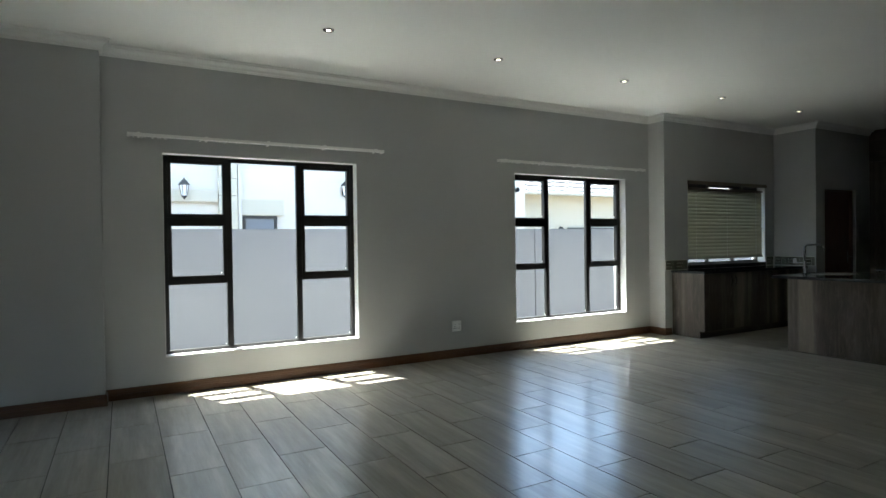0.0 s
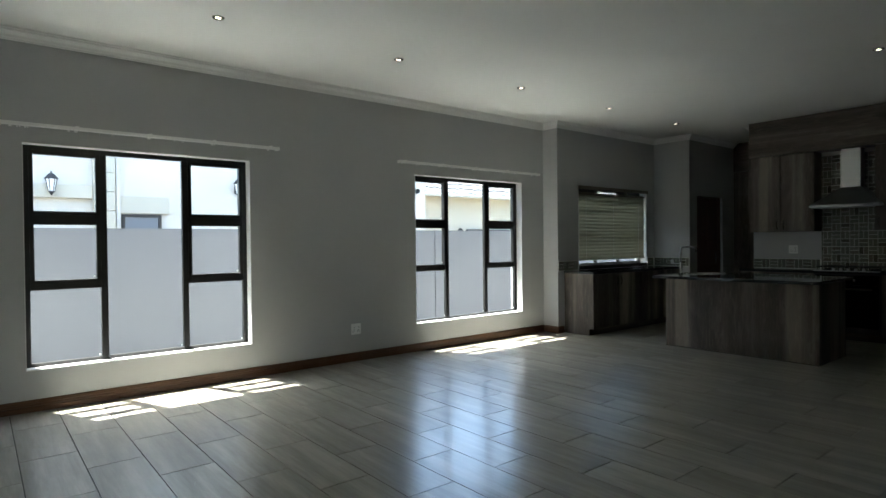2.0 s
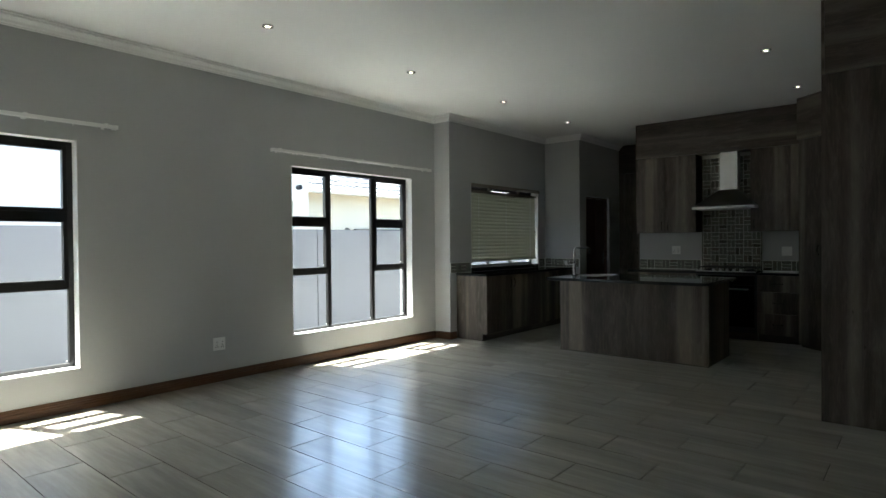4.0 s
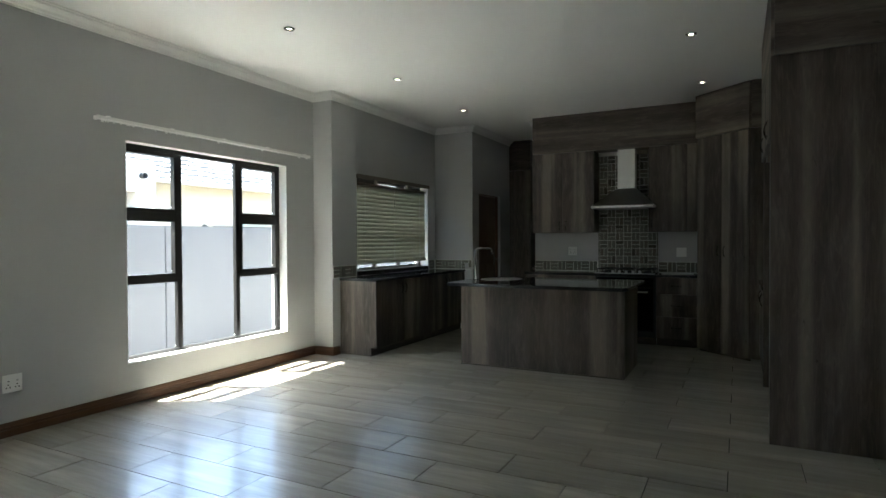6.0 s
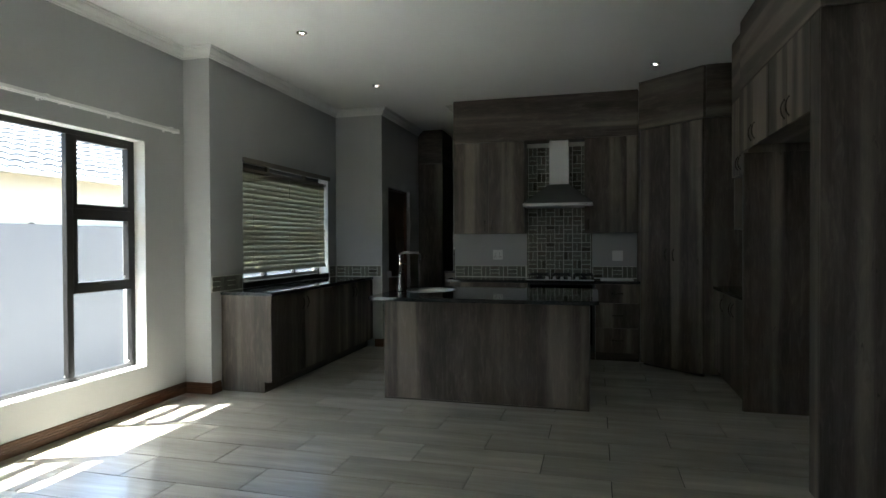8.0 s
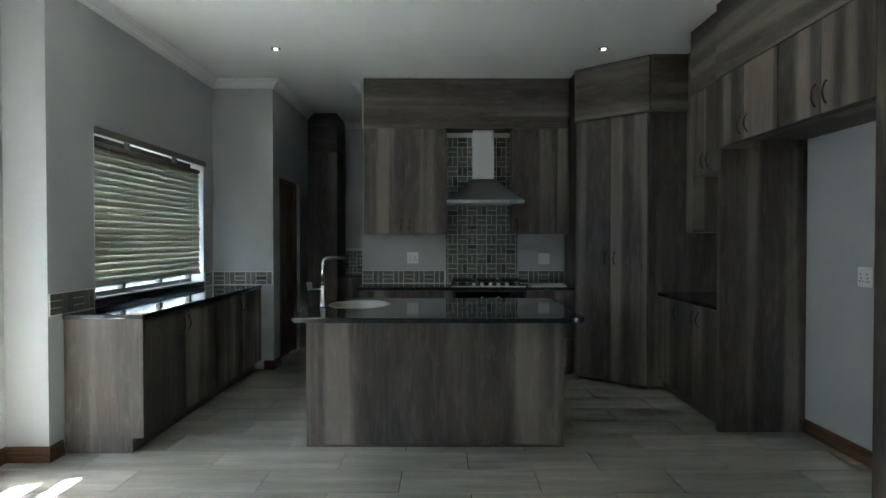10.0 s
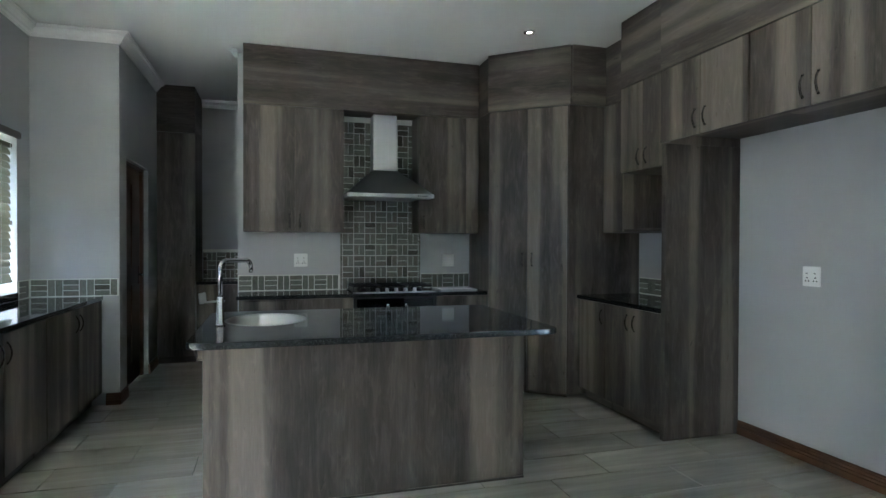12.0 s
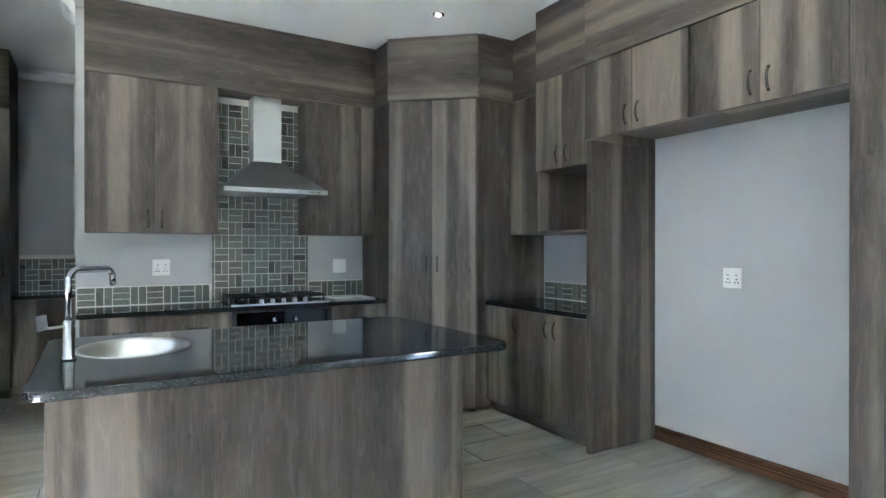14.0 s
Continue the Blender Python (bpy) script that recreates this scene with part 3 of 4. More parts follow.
# run under the hood
BX = 9.075          # face of the base cabinets
OV0, OV1 = 2.50, 3.26
left = cabinet("drawer_cabinet", "smoked-oak laminate base cabinet with drawers beside the oven", pose(BX, 4.215, 0, 0, 0, HOODSIDE), 4.215 - OV1 - 0.002, XH - BX - 0.004, TOP - 0.001, 0.1, "base cabinets under the hood")
lw = 4.215 - OV1 - 0.002
for a, b in ((0.02, lw / 2), (lw / 2, lw)):
    for lo, hi in ((0.1, 0.38), (0.38, 0.66), (0.66, TOP - 0.003)):
        add_door(left, a, b, lo, hi, "c", (lo + hi) / 2, True, "drawer")
part("end_panel", board(0, 0.018, -0.019, 0.0, 0.1, TOP - 0.002), LAM_Z, left)
right = cabinet("drawer_cabinet", "smoked-oak laminate base cabinet with a top drawer beside the oven", pose(BX, OV0 - 0.002, 0, 0, 0, HOODSIDE), OV0 - 2.02 - 0.004, XH - BX - 0.004, TOP - 0.001, 0.1, "base cabinets under the hood")
rw = OV0 - 2.02 - 0.004
for lo, hi in ((0.1, 0.38), (0.38, 0.66), (0.66, TOP - 0.003)):
    add_door(right, 0, rw, lo, hi, "c", (lo + hi) / 2, True, "drawer")
granite_top("hob_worktop", [(BX - 0.035, 2.016), (XH - 0.003, 2.016), (XH - 0.003, 4.235), (BX - 0.035, 4.235)], "polished black granite worktop under the hood")
oven = thing("built_in_oven", pose(BX, OV1 - 0.001, 0, 0, 0, HOODSIDE), "black glass built-in oven under the hob", "oven")
ow = OV1 - OV0 - 0.002
part("body", boxes((0, ow, 0, 0.5, 0.1, TOP - 0.002)), DARK_PLASTIC, oven)
part("control_panel", boxes((0.03, ow - 0.03, -0.02, -0.001, 0.735, 0.855), bevel=0.003), BLACK_GLASS, oven, "black glass control panel")
part("door", boxes((0.03, ow - 0.03, -0.022, -0.001, 0.18, 0.728), bevel=0.003), BLACK_GLASS, oven, "black glass oven door")
part("door_handle", sweep([(0.1, -0.02, 0.68), (0.1, -0.055, 0.68), (ow - 0.1, -0.055, 0.68), (ow - 0.1, -0.02, 0.68)], circle(0.009)), STEEL, oven, "steel bar handle", True)
for i in range(2):
    kx = ow * (0.40 + 0.22 * i)
    part("knob", lathe([(0.0, 0.0), (0.019, 0.0), (0.017, 0.022), (0.0, 0.024)], 16), CHROME, oven, "chrome knob", True, pose(kx, -0.02, 0.795, 90))
part("kick_plate", board(0, ow, 0.055, 0.073, 0, 0.099), LAM_X, oven)

hob = thing("gas_hob", Matrix.Translation((9.30, 2.89, TOP + WT)), "five-burner black glass gas hob with cast-iron grates", "hob")
part("plate", boxes((-0.228, 0.235, -0.375, 0.375, 0.0, 0.010), bevel=0.004), BLACK_GLASS, hob, "black glass hob plate")
part("trim", boxes((-0.240, -0.2285, -0.378, 0.378, 0.0, 0.011), bevel=0.002), STEEL, hob, "steel front trim")
for bx, by, r in ((-0.06, -0.26, 0.036), (0.12, -0.26, 0.03), (0.03, 0.0, 0.052), (-0.06, 0.26, 0.036), (0.12, 0.26, 0.03)):
    part("burner", lathe([(0.0, 0.010), (r, 0.010), (r, 0.022), (r * 0.8, 0.024), (r * 0.8, 0.032), (0.0, 0.034)], 20), IRON, hob, "black burner cap", True, Matrix.Translation((bx, by, 0)))
for gy in (-0.255, 0.0, 0.255):
    g = bmesh.new()
    for a in (-0.105, 0.105):
        box(g, -0.15, 0.2, gy + a - 0.005, gy + a + 0.005, 0.048, 0.062)
    for x in (-0.15, 0.025, 0.19):
        box(g, x, x + 0.01, gy - 0.1, gy + 0.1, 0.049, 0.063)
    for x in (-0.148, 0.192):
        for a in (-0.105, 0.105):
            box(g, x, x + 0.008, gy + a - 0.004, gy + a + 0.004, 0.010, 0.049)
    for x in (-0.09, 0.07):
        box(g, x, x + 0.008, gy - 0.06, gy + 0.06, 0.055, 0.069)
    part("grate", g, IRON, hob, "cast-iron grate")
for i in range(5):
    part("knob", lathe([(0.0, 0.010), (0.020, 0.010), (0.018, 0.016), (0.017, 0.040), (0.0, 0.041)], 16), STEEL_SINK, hob, "chrome knob", True, Matrix.Translation((-0.195, -0.19 + i * 0.085, 0)))
tray = thing("serving_tray", pose(9.28, 2.26, TOP + WT), "flat pale steel tray lying on the worktop beside the hob", "tray")
part("base", boxes((-0.14, 0.14, -0.17, 0.17, 0.0, 0.006), bevel=0.002), WHITE_PLASTIC, tray)
part("rim", boxes((-0.15, -0.14, -0.18, 0.18, 0.0, 0.014), (0.14, 0.15, -0.18, 0.18, 0.0, 0.014), (-0.14, 0.14, -0.18, -0.17, 0.0, 0.014), (-0.14, 0.14, 0.17, 0.18, 0.0, 0.014), bevel=0.002), STEEL, tray)

# wall cabinets and fascia on the hood wall
UX = 9.29
UZ0, UZ1 = 1.45, 2.56
NL, NR = 3.32, 2.62   # niche of the hood
up = cabinet("wall_cabinet", "smoked-oak laminate two-door wall cabinet with bowed handles", pose(UX, 4.19, UZ0, 0, 0, HOODSIDE), 4.19 - NL, XH - UX - 0.003, UZ1 - UZ0, group="wall cabinets by the hood")
add_door(up, 0, 0.435, 0, UZ1 - UZ0, "r", 0.10)
add_door(up, 0.435, 0.87, 0, UZ1 - UZ0, "l", 0.10)
up = cabinet("wall_cabinet", "narrow smoked-oak laminate single-door wall cabinet beside the hood", pose(UX, NR, UZ0, 0, 0, HOODSIDE), NR - 2.022, XH - UX - 0.003, UZ1 - UZ0, group="wall cabinets by the hood")
add_door(up, 0, 0.47, 0, UZ1 - UZ0, "l", 0.10)
part("filler", board(0.471, NR - 2.023, -0.017, -0.001, 0, UZ1 - UZ0), LAM_Z, up)


def fascia(name, m, w, d, z0, label="smoked-oak laminate fascia with level grain closing cabinets to the ceiling"):
    f = thing(name, m, label, "fascia", "cabinet fascias")
    part("board", board(0, w, -0.021, 0.0, z0, C - 0.002), LAM_X, f)
    part("backing", boxes((0.002, w - 0.002, 0.001, d, z0 + 0.004, C - 0.003)), LAM_X, f)
    return f


fascia("cabinet_fascia", pose(UX, 4.19, 0, 0, 0, HOODSIDE), 4.19 - 2.022, XH - UX - 0.003, UZ1 + 0.003)

# cooker hood
HY = 2.92
hood = thing("cooker_hood", Matrix.Translation((XH, HY, 1.765)), "brushed steel pyramid chimney cooker hood", "cooker hood")
part("rim", boxes((-0.500, -0.004, -0.395, 0.395, 0.0, 0.032), bevel=0.002), STEEL, hood, "bright steel rim")
bm = bmesh.new()
lo = [bm.verts.new(p) for p in ((-0.497, -0.392, 0.032), (-0.004, -0.392, 0.032), (-0.004, 0.392, 0.032), (-0.497, 0.392, 0.032))]
hi = [bm.verts.new(p) for p in ((-0.185, -0.118, 0.275), (-0.004, -0.118, 0.275), (-0.004, 0.118, 0.275), (-0.185, 0.118, 0.275))]
bm.faces.new(hi)
bm.faces.new(list(reversed(lo)))
for i in range(4):
    bm.faces.new((lo[i], lo[(i + 1) % 4], hi[(i + 1) % 4], hi[i]))
bmesh.ops.recalc_face_normals(bm, faces=bm.faces)
part("canopy", bm, HOOD_STEEL, hood, "dull brushed steel canopy")
part("chimney", boxes((-0.175, -0.004, -0.112, 0.112, 0.2755, UZ1 - 1.765 + 0.25), bevel=0.002), STEEL, hood, "pale brushed steel chimney")
for i in range(5):
    part("button", boxes((-0.506, -0.5005, -0.33 + i * 0.020, -0.319 + i * 0.020, 0.011, 0.021)), DARK_PLASTIC, hood)

# tall corner cupboard set across the corner
PX, PY, QX, QY = 9.005, 2.015, 8.515, 1.455
ang = math.degrees(math.atan2(QY - PY, QX - PX))
dl = math.hypot(QX - PX, QY - PY)
corner = thing("corner_cupboard", pose(PX, PY, 0, 0, 0, ang), "tall smoked-oak laminate corner cupboard with two doors", "cupboard")
inv = pose(PX, PY, 0, 0, 0, ang).inverted()
out = [inv @ Vector((x, y, 0)) for x, y in ((PX, PY), (QX, QY), (QX, YR + 0.003), (XH - 0.003, YR + 0.003), (XH - 0.003, PY))]
part("body", prism([(p.x, p.y) for p in out], 0.03, 2.565), LAM_Z, corner)
add_door(corner, 0.012, dl / 2, 0.03, 2.56, "r", 1.21)
add_door(corner, dl / 2, dl - 0.012, 0.03, 2.56, "l", 1.21)
part("plinth", board(0.02, dl - 0.02, 0.02, 0.04, 0, 0.029), LAM_X, corner)
cf = thing("cabinet_fascia", pose(PX, PY, 0, 0, 0, ang), "smoked-oak laminate fascia over the corner cupboard", "fascia", "cabinet fascias")
grow = [inv @ Vector((x, y, 0)) for x, y in ((XH - 0.004, PY + 0.002), (PX - 0.008, PY + 0.002), (QX - 0.021, QY + 0.009), (QX - 0.021, YR + 0.004), (XH - 0.004, YR + 0.004))]
part("backing", prism([(p.x, p.y) for p in grow], 2.568, C - 0.003), LAM_X, cf)
part("board", board(-0.004, dl + 0.010, -0.032, -0.0215, 2.566, C - 0.002), LAM_X, cf)
part("return_board", board(-0.009, 0.009, -(QY - YR) / 2, (QY - YR) / 2 - 0.012, 2.566, C - 0.002), LAM_X, cf, m=inv @ pose(QX - 0.031, (QY + YR) / 2, 0))

# right-hand run
RF = 1.345         # face of the base cabinets
TX0, TX1 = 7.335, 7.375
rb0, rb1 = TX1 + 0.002, QX - 0.004
for i in range(2):
    w = (rb1 - rb0) * (0.62 if i else 0.38) - 0.002
    x = rb1 if i == 0 else rb1 - (rb1 - rb0) * 0.38
    cab = cabinet("base_cabinet", "smoked-oak laminate base cabinet with slab doors beside the fridge recess", pose(x, RF, 0, 0, 0, RIGHTSIDE), w, RF - YR - 0.004, TOP - 0.001, 0.1, "base cabinets beside the fridge recess")
    if i == 0:
        add_door(cab, 0, w, 0.1, TOP - 0.003, "r", 0.76)
    else:
        add_door(cab, 0, w / 2, 0.1, TOP - 0.003, "r", 0.76)
        add_door(cab, w / 2, w, 0.1, TOP - 0.003, "l", 0.76)
granite_top("corner_worktop", [(rb0, YR + 0.003), (rb1 + 0.001, YR + 0.003), (rb1 + 0.001, RF + 0.03), (rb0, RF + 0.03)], "polished black granite worktop beside the fridge recess")
SH = 7.93
sh = cabinet("wall_cabinet", "narrow smoked-oak laminate wall cabinet beside the microwave shelf", pose(rb1, 1.10, UZ0, 0, 0, RIGHTSIDE), rb1 - SH - 0.002, 1.10 - YR - 0.003, UZ1 - UZ0, group="wall cabinets beside the fridge recess")
add_door(sh, 0, rb1 - SH - 0.002, 0, UZ1 - UZ0)
MF = 1.31
mw = thing("microwave_cabinet", pose(SH, MF, UZ0, 0, 0, RIGHTSIDE), "smoked-oak laminate wall cabinet with an open microwave shelf", "cabinet", "wall cabinets beside the fridge recess")
w, d = SH - rb0, MF - YR - 0.003
part("body", board(0, w, 0, d, 0.455, UZ1 - UZ0), LAM_Z, mw)
part("side", board(0, 0.018, 0, d, 0, 0.454), LAM_Z, mw)
part("side", board(w - 0.018, w, 0, d, 0, 0.454), LAM_Z, mw)
part("shelf", board(0.0185, w - 0.0185, 0.002, d, 0, 0.018), LAM_X, mw)
part("back", board(0.0185, w - 0.0185, d - 0.012, d, 0.0185, 0.454), LAM_Z, mw)
add_door(mw, 0, w / 2, 0.455, UZ1 - UZ0, "r", 0.555)
add_door(mw, w / 2, w, 0.455, UZ1 - UZ0, "l", 0.555)
fascia("cabinet_fascia", pose(rb1 - 0.024, 1.10, 0, 0, 0, RIGHTSIDE), rb1 - 0.024 - SH - 0.002, 1.10 - YR - 0.003, UZ1 + 0.003)
fascia("cabinet_fascia", pose(SH, MF, 0, 0, 0, RIGHTSIDE), SH - rb0, MF - YR - 0.003, UZ1 + 0.003)
# fridge recess
FF = 1.365
EX0, EX1 = 5.68, 5.83
tp = thing("recess_side_panel", Matrix.Translation((TX0, YR, 0)), "tall smoked-oak laminate panel beside the fridge recess", "panel")
part("board", board(0, TX1 - TX0, 0.003, FF - YR - 0.002, 0, 2.042), LAM_Z, tp)
part("top_rail", board(0, TX1 - TX0, 0.004, FF - YR - 0.03, 2.0425, 2.106), LAM_Z, tp)
part("edge_strip", board(0, TX1 - TX0, FF - YR - 0.001, FF - YR + 0.003, 0, 2.042), LAM_Z, tp)
for i in range(2):
    w = (TX1 - EX1) / 2 - 0.002
    cab = cabinet("wall_cabinet", "smoked-oak laminate two-door cabinet above the fridge recess", pose(TX1 - i * (w + 0.003), FF, 2.045, 0, 0, RIGHTSIDE), w, FF - YR - 0.003, UZ1 - 2.045 - 0.02, group="cabinets above the fridge recess")
    for v in [o for o in cab.children if o.name.startswith("body")][0].data.vertices:
        v.co.z = max(v.co.z, 0.062)
    add_door(cab, 0, w / 2, 0, UZ1 - 2.045 - 0.02, "r", 0.105)
    add_door(cab, w / 2, w, 0, UZ1 - 2.045 - 0.02, "l", 0.105)
fascia("cabinet_fascia", pose(TX1, FF, 0, 0, 0, RIGHTSIDE), TX1 - EX0, FF - YR - 0.003, UZ1 - 0.017)
ep = thing("recess_end_column", Matrix.Translation((EX0, YR, 0)), "tall smoked-oak laminate end column of the fridge recess", "panel")
part("side_board", board(0, 0.022, 0.003, FF - YR + 0.019, 0, 2.54), LAM_Z, ep)
part("side_board", board(EX1 - EX0 - 0.022, EX1 - EX0, 0.003, FF - YR + 0.0, 0, 2.54), LAM_Z, ep)
part("front_board", board(0.0225, EX1 - EX0, FF - YR + 0.001, FF - YR + 0.019, 0, 2.54), LAM_Z, ep)
part("filling", boxes((0.023, EX1 - EX0 - 0.023, 0.003, FF - YR, 0, 2.539)), LAM_Z, ep)

# scullery beyond the passage
sc = cabinet("tall_cupboard", "dark smoked-oak laminate tall cupboard at the passage end", pose(10.95, YC - 0.004, 0, 0, 0, HOODSIDE), 0.39, XS - 10.95 - 0.004, 2.565, 0.08, category="cupboard")
add_door(sc, 0, 0.39, 0.08, 2.56, "r", 1.15)
fascia("cabinet_fascia", pose(10.95, YC - 0.004, 0, 0, 0, HOODSIDE), 0.39, XS - 10.95 - 0.004, 2.568)
for i in range(3):
    sb = cabinet("base_cabinet", "dark smoked-oak laminate scullery base cabinet", pose(11.02, 4.772 - i * 1.2, 0, 0, 0, HOODSIDE), 1.196, XS - 11.02 - 0.004, TOP - 0.001, 0.1, "scullery cabinets")
    add_door(sb, 0, 0.598, 0.1, TOP - 0.003, "r", 0.76)
    add_door(sb, 0.598, 1.196, 0.1, TOP - 0.003, "l", 0.76)
granite_top("scullery_worktop", [(10.99, 1.1), (XS - 0.003, 1.1), (XS - 0.003, 4.772), (10.99, 4.772)], "polished black granite scullery worktop")
door = thing("door_1", Matrix.Translation((9.65, YC + 0.07, 0)), "closed dark reddish-brown timber door in the passage", "door", kind="structure")
part("leaf", boxes((0.004, 0.80, 0, 0.04, 0.004, 2.066), bevel=0.003), DOORWOOD, door)
for lo, hi in ((0.2, 0.95), (1.1, 1.9)):
    for a, b in ((0.1, 0.37), (0.43, 0.70)):
        part("panel", boxes((a, b, -0.008, 0.0, lo, hi), bevel=0.006), DOORWOOD, door)
part("door_handle", sweep([(0.74, 0, 1.03), (0.74, -0.05, 1.03), (0.62, -0.055, 1.03)], circle(0.009)), CHROME, door, "chrome lever handle", True)
part("lock_plate", boxes((0.72, 0.76, -0.004, 0.0, 0.93, 1.12), bevel=0.001), CHROME, door, "chrome lock plate")
setting("door_frame", boxes((9.601, 9.643, YC + 0.04, YC + 0.16, 0, 2.088), (10.457, 10.499, YC + 0.04, YC + 0.16, 0, 2.088), (9.643, 10.457, YC + 0.04, YC + 0.16, 2.067, 2.088), bevel=0.002), DOORWOOD, "dark timber door frame", "door frame")
setting("wall_behind_door", boxes((9.5, 10.6, YC + 0.9, YC + 1.0, 0, 2.3)), WALL, "plain wall of the closed-off room", "wall")

# ---------------------------------------------------------------- mosaic
U = 0.0535          # strip pitch; two make a square
T_H = to_mesh("tile", boxes((-U + 0.0026, U - 0.0026, -0.004, 0.0, -U / 2 + 0.0026, U / 2 - 0.0026), bevel=0.0), MOSAIC)
T_V = to_mesh("tile", boxes((-U / 2 + 0.0026, U / 2 - 0.0026, -0.004, 0.0, -U + 0.0026, U - 0.0026), bevel=0.0), MOSAIC)
S_H = to_mesh("tile", boxes((-0.0555, 0.0555, -0.004, 0.0, -0.0205, 0.0205), bevel=0.0), MOSAIC)
S_V = to_mesh("tile", boxes((-0.0245, 0.0245, -0.004, 0.0, -0.066, 0.066), bevel=0.0), MOSAIC)


def mosaic(name, m, w, z0, z1, label, strip=False):
    """Light grout bed on a wall with strips laid in basket weave. m: the left lower corner's pose, face to -y."""
    sheet = thing(name, m, label, "wall tiles", kind="structure")
    part("grout", boxes((0, w, -0.004, 0.0, z0, z1)), GROUT_LIGHT, sheet)
    y = -0.0042
    if strip:
        x, i, zc = 0.004, 0, (z0 + z1) / 2
        while x < w - 0.02:
            if i % 2 == 0 and x + 0.111 <= w:
                for k in range(3):
                    part("tile", S_H, None, sheet, m=Matrix.Translation((x + 0.0555, y, zc + (k - 1) * 0.0455)))
                x += 0.117
            else:
                for k in range(2):
                    if x + 0.049 <= w:
                        part("tile", S_V, None, sheet, m=Matrix.Translation((x + 0.0245, y, zc)))
                    x += 0.0545
            i += 1
    else:
        nx, nz = int((w - 0.002) / (2 * U)), int((z1 - z0) / (2 * U))
        x0 = (w - nx * 2 * U) / 2
        for i in range(-1, nx + 1):
            for j in range(nz):
                cx, cz = x0 + (2 * i + 1) * U, z0 + 0.003 + (2 * j + 1) * U
                if i in (-1, nx):
                    # cut pieces along the two edges
                    a, b = (0.002, x0 - 0.0015) if i < 0 else (w - x0 + 0.0015, w - 0.002)
                    if b - a > 0.01:
                        cuts = ((cz - U + 0.0015, cz - 0.0015), (cz + 0.0015, cz + U - 0.0015)) if (i + j) % 2 else ((cz - U + 0.0015, cz + U - 0.0015),)
                        for lo, hi in cuts:
                            part("tile", boxes((a, b, y - 0.004, y, lo, hi)), MOSAIC, sheet)
                    continue
                for s in (-1, 1):
                    if (i + j) % 2:
                        part("tile", T_H, None, sheet, m=Matrix.Translation((cx, y, cz + s * U / 2)))
                    else:
                        part("tile", T_V, None, sheet, m=Matrix.Translation((cx + s * U / 2, y, cz)))
    return sheet


WTZ = TOP + WT
MOS = "grey-green and brown glass and stone mosaic in pale grout"
mosaic("wall_tiles_hood", pose(XH - 0.001, 3.325, 0, 0, 0, HOODSIDE), 0.795, WTZ, 2.59, MOS)
mosaic("wall_tiles_left_of_hood", pose(XH - 0.001, 4.245, 0, 0, 0, HOODSIDE), 0.918, WTZ, WTZ + 0.145, MOS + ", narrow band", True)
mosaic("wall_tiles_right_of_hood", pose(XH - 0.001, 2.528, 0, 0, 0, HOODSIDE), 0.505, WTZ, WTZ + 0.145, MOS + ", narrow band", True)
mosaic("wall_tiles_window_left", pose(XP + 0.01, YK - 0.001, 0), 0.46, WTZ, WTZ + 0.145, MOS + ", narrow band", True)
mosaic("wall_tiles_window_right", pose(9.14, YK - 0.001, 0), 0.21, WTZ, WTZ + 0.145, MOS + ", narrow band", True)
mosaic("wall_tiles_nib", pose(XN - 0.001, YK - 0.008, 0, 0, 0, HOODSIDE), YK - YC - 0.012, WTZ, WTZ + 0.145, MOS + ", narrow band", True)
mosaic("wall_tiles_corner", pose(8.50, YR + 0.001, 0, 0, 0, RIGHTSIDE), 1.12, WTZ, WTZ + 0.145, MOS + ", narrow band", True)
mosaic("wall_tiles_scullery", pose(XS - 0.001, 4.768, 0, 0, 0, HOODSIDE), 1.06, WTZ, WTZ + 0.36, MOS + ", dim")

# ---------------------------------------------------------------- fittings


def socket(m, label, blank=False):
    s = thing("wall_socket", m, label, "socket", "" if blank else "double wall sockets")
    part("plate", boxes((-0.062, 0.062, -0.009, 0.0, -0.062, 0.062), bevel=0.003), WHITE_PLASTIC, s)
    if blank:
        part("rocker", boxes((-0.02, 0.02, -0.013, -0.009, -0.03, 0.03), bevel=0.002), WHITE_PLASTIC, s)
        return s
    for sx in (-0.028, 0.028):
        for dx, dz in ((0, -0.008), (-0.011, -0.028), (0.011, -0.028)):
            part("pin_hole", lathe([(0.0, 0.0), (0.0048, 0.0), (0.0048, 0.0012), (0.0, 0.0012)], 10), DARK_PLASTIC, s, m=pose(sx + dx, -0.0088, dz, 90))
        part("switch", boxes((sx - 0.011, sx + 0.011, -0.013, -0.009, 0.014, 0.038), bevel=0.002), WHITE_PLASTIC, s)
        part("switch_mark", boxes((sx - 0.007, sx + 0.007, -0.0135, -0.0128, 0.016, 0.021)), DARK_PLASTIC, s)
    return s


SOCK = "white plastic double wall socket with switches"
socket(pose(3.543, YW, 0.367), SOCK)
socket(pose(XH, 3.69, 1.19, 0, 0, HOODSIDE), SOCK)
socket(pose(XH, 2.24, 1.18, 0, 0, HOODSIDE), "white plastic isolator switch plate", True)
socket(pose(6.757, YR, 1.158, 0, 0, RIGHTSIDE), SOCK)


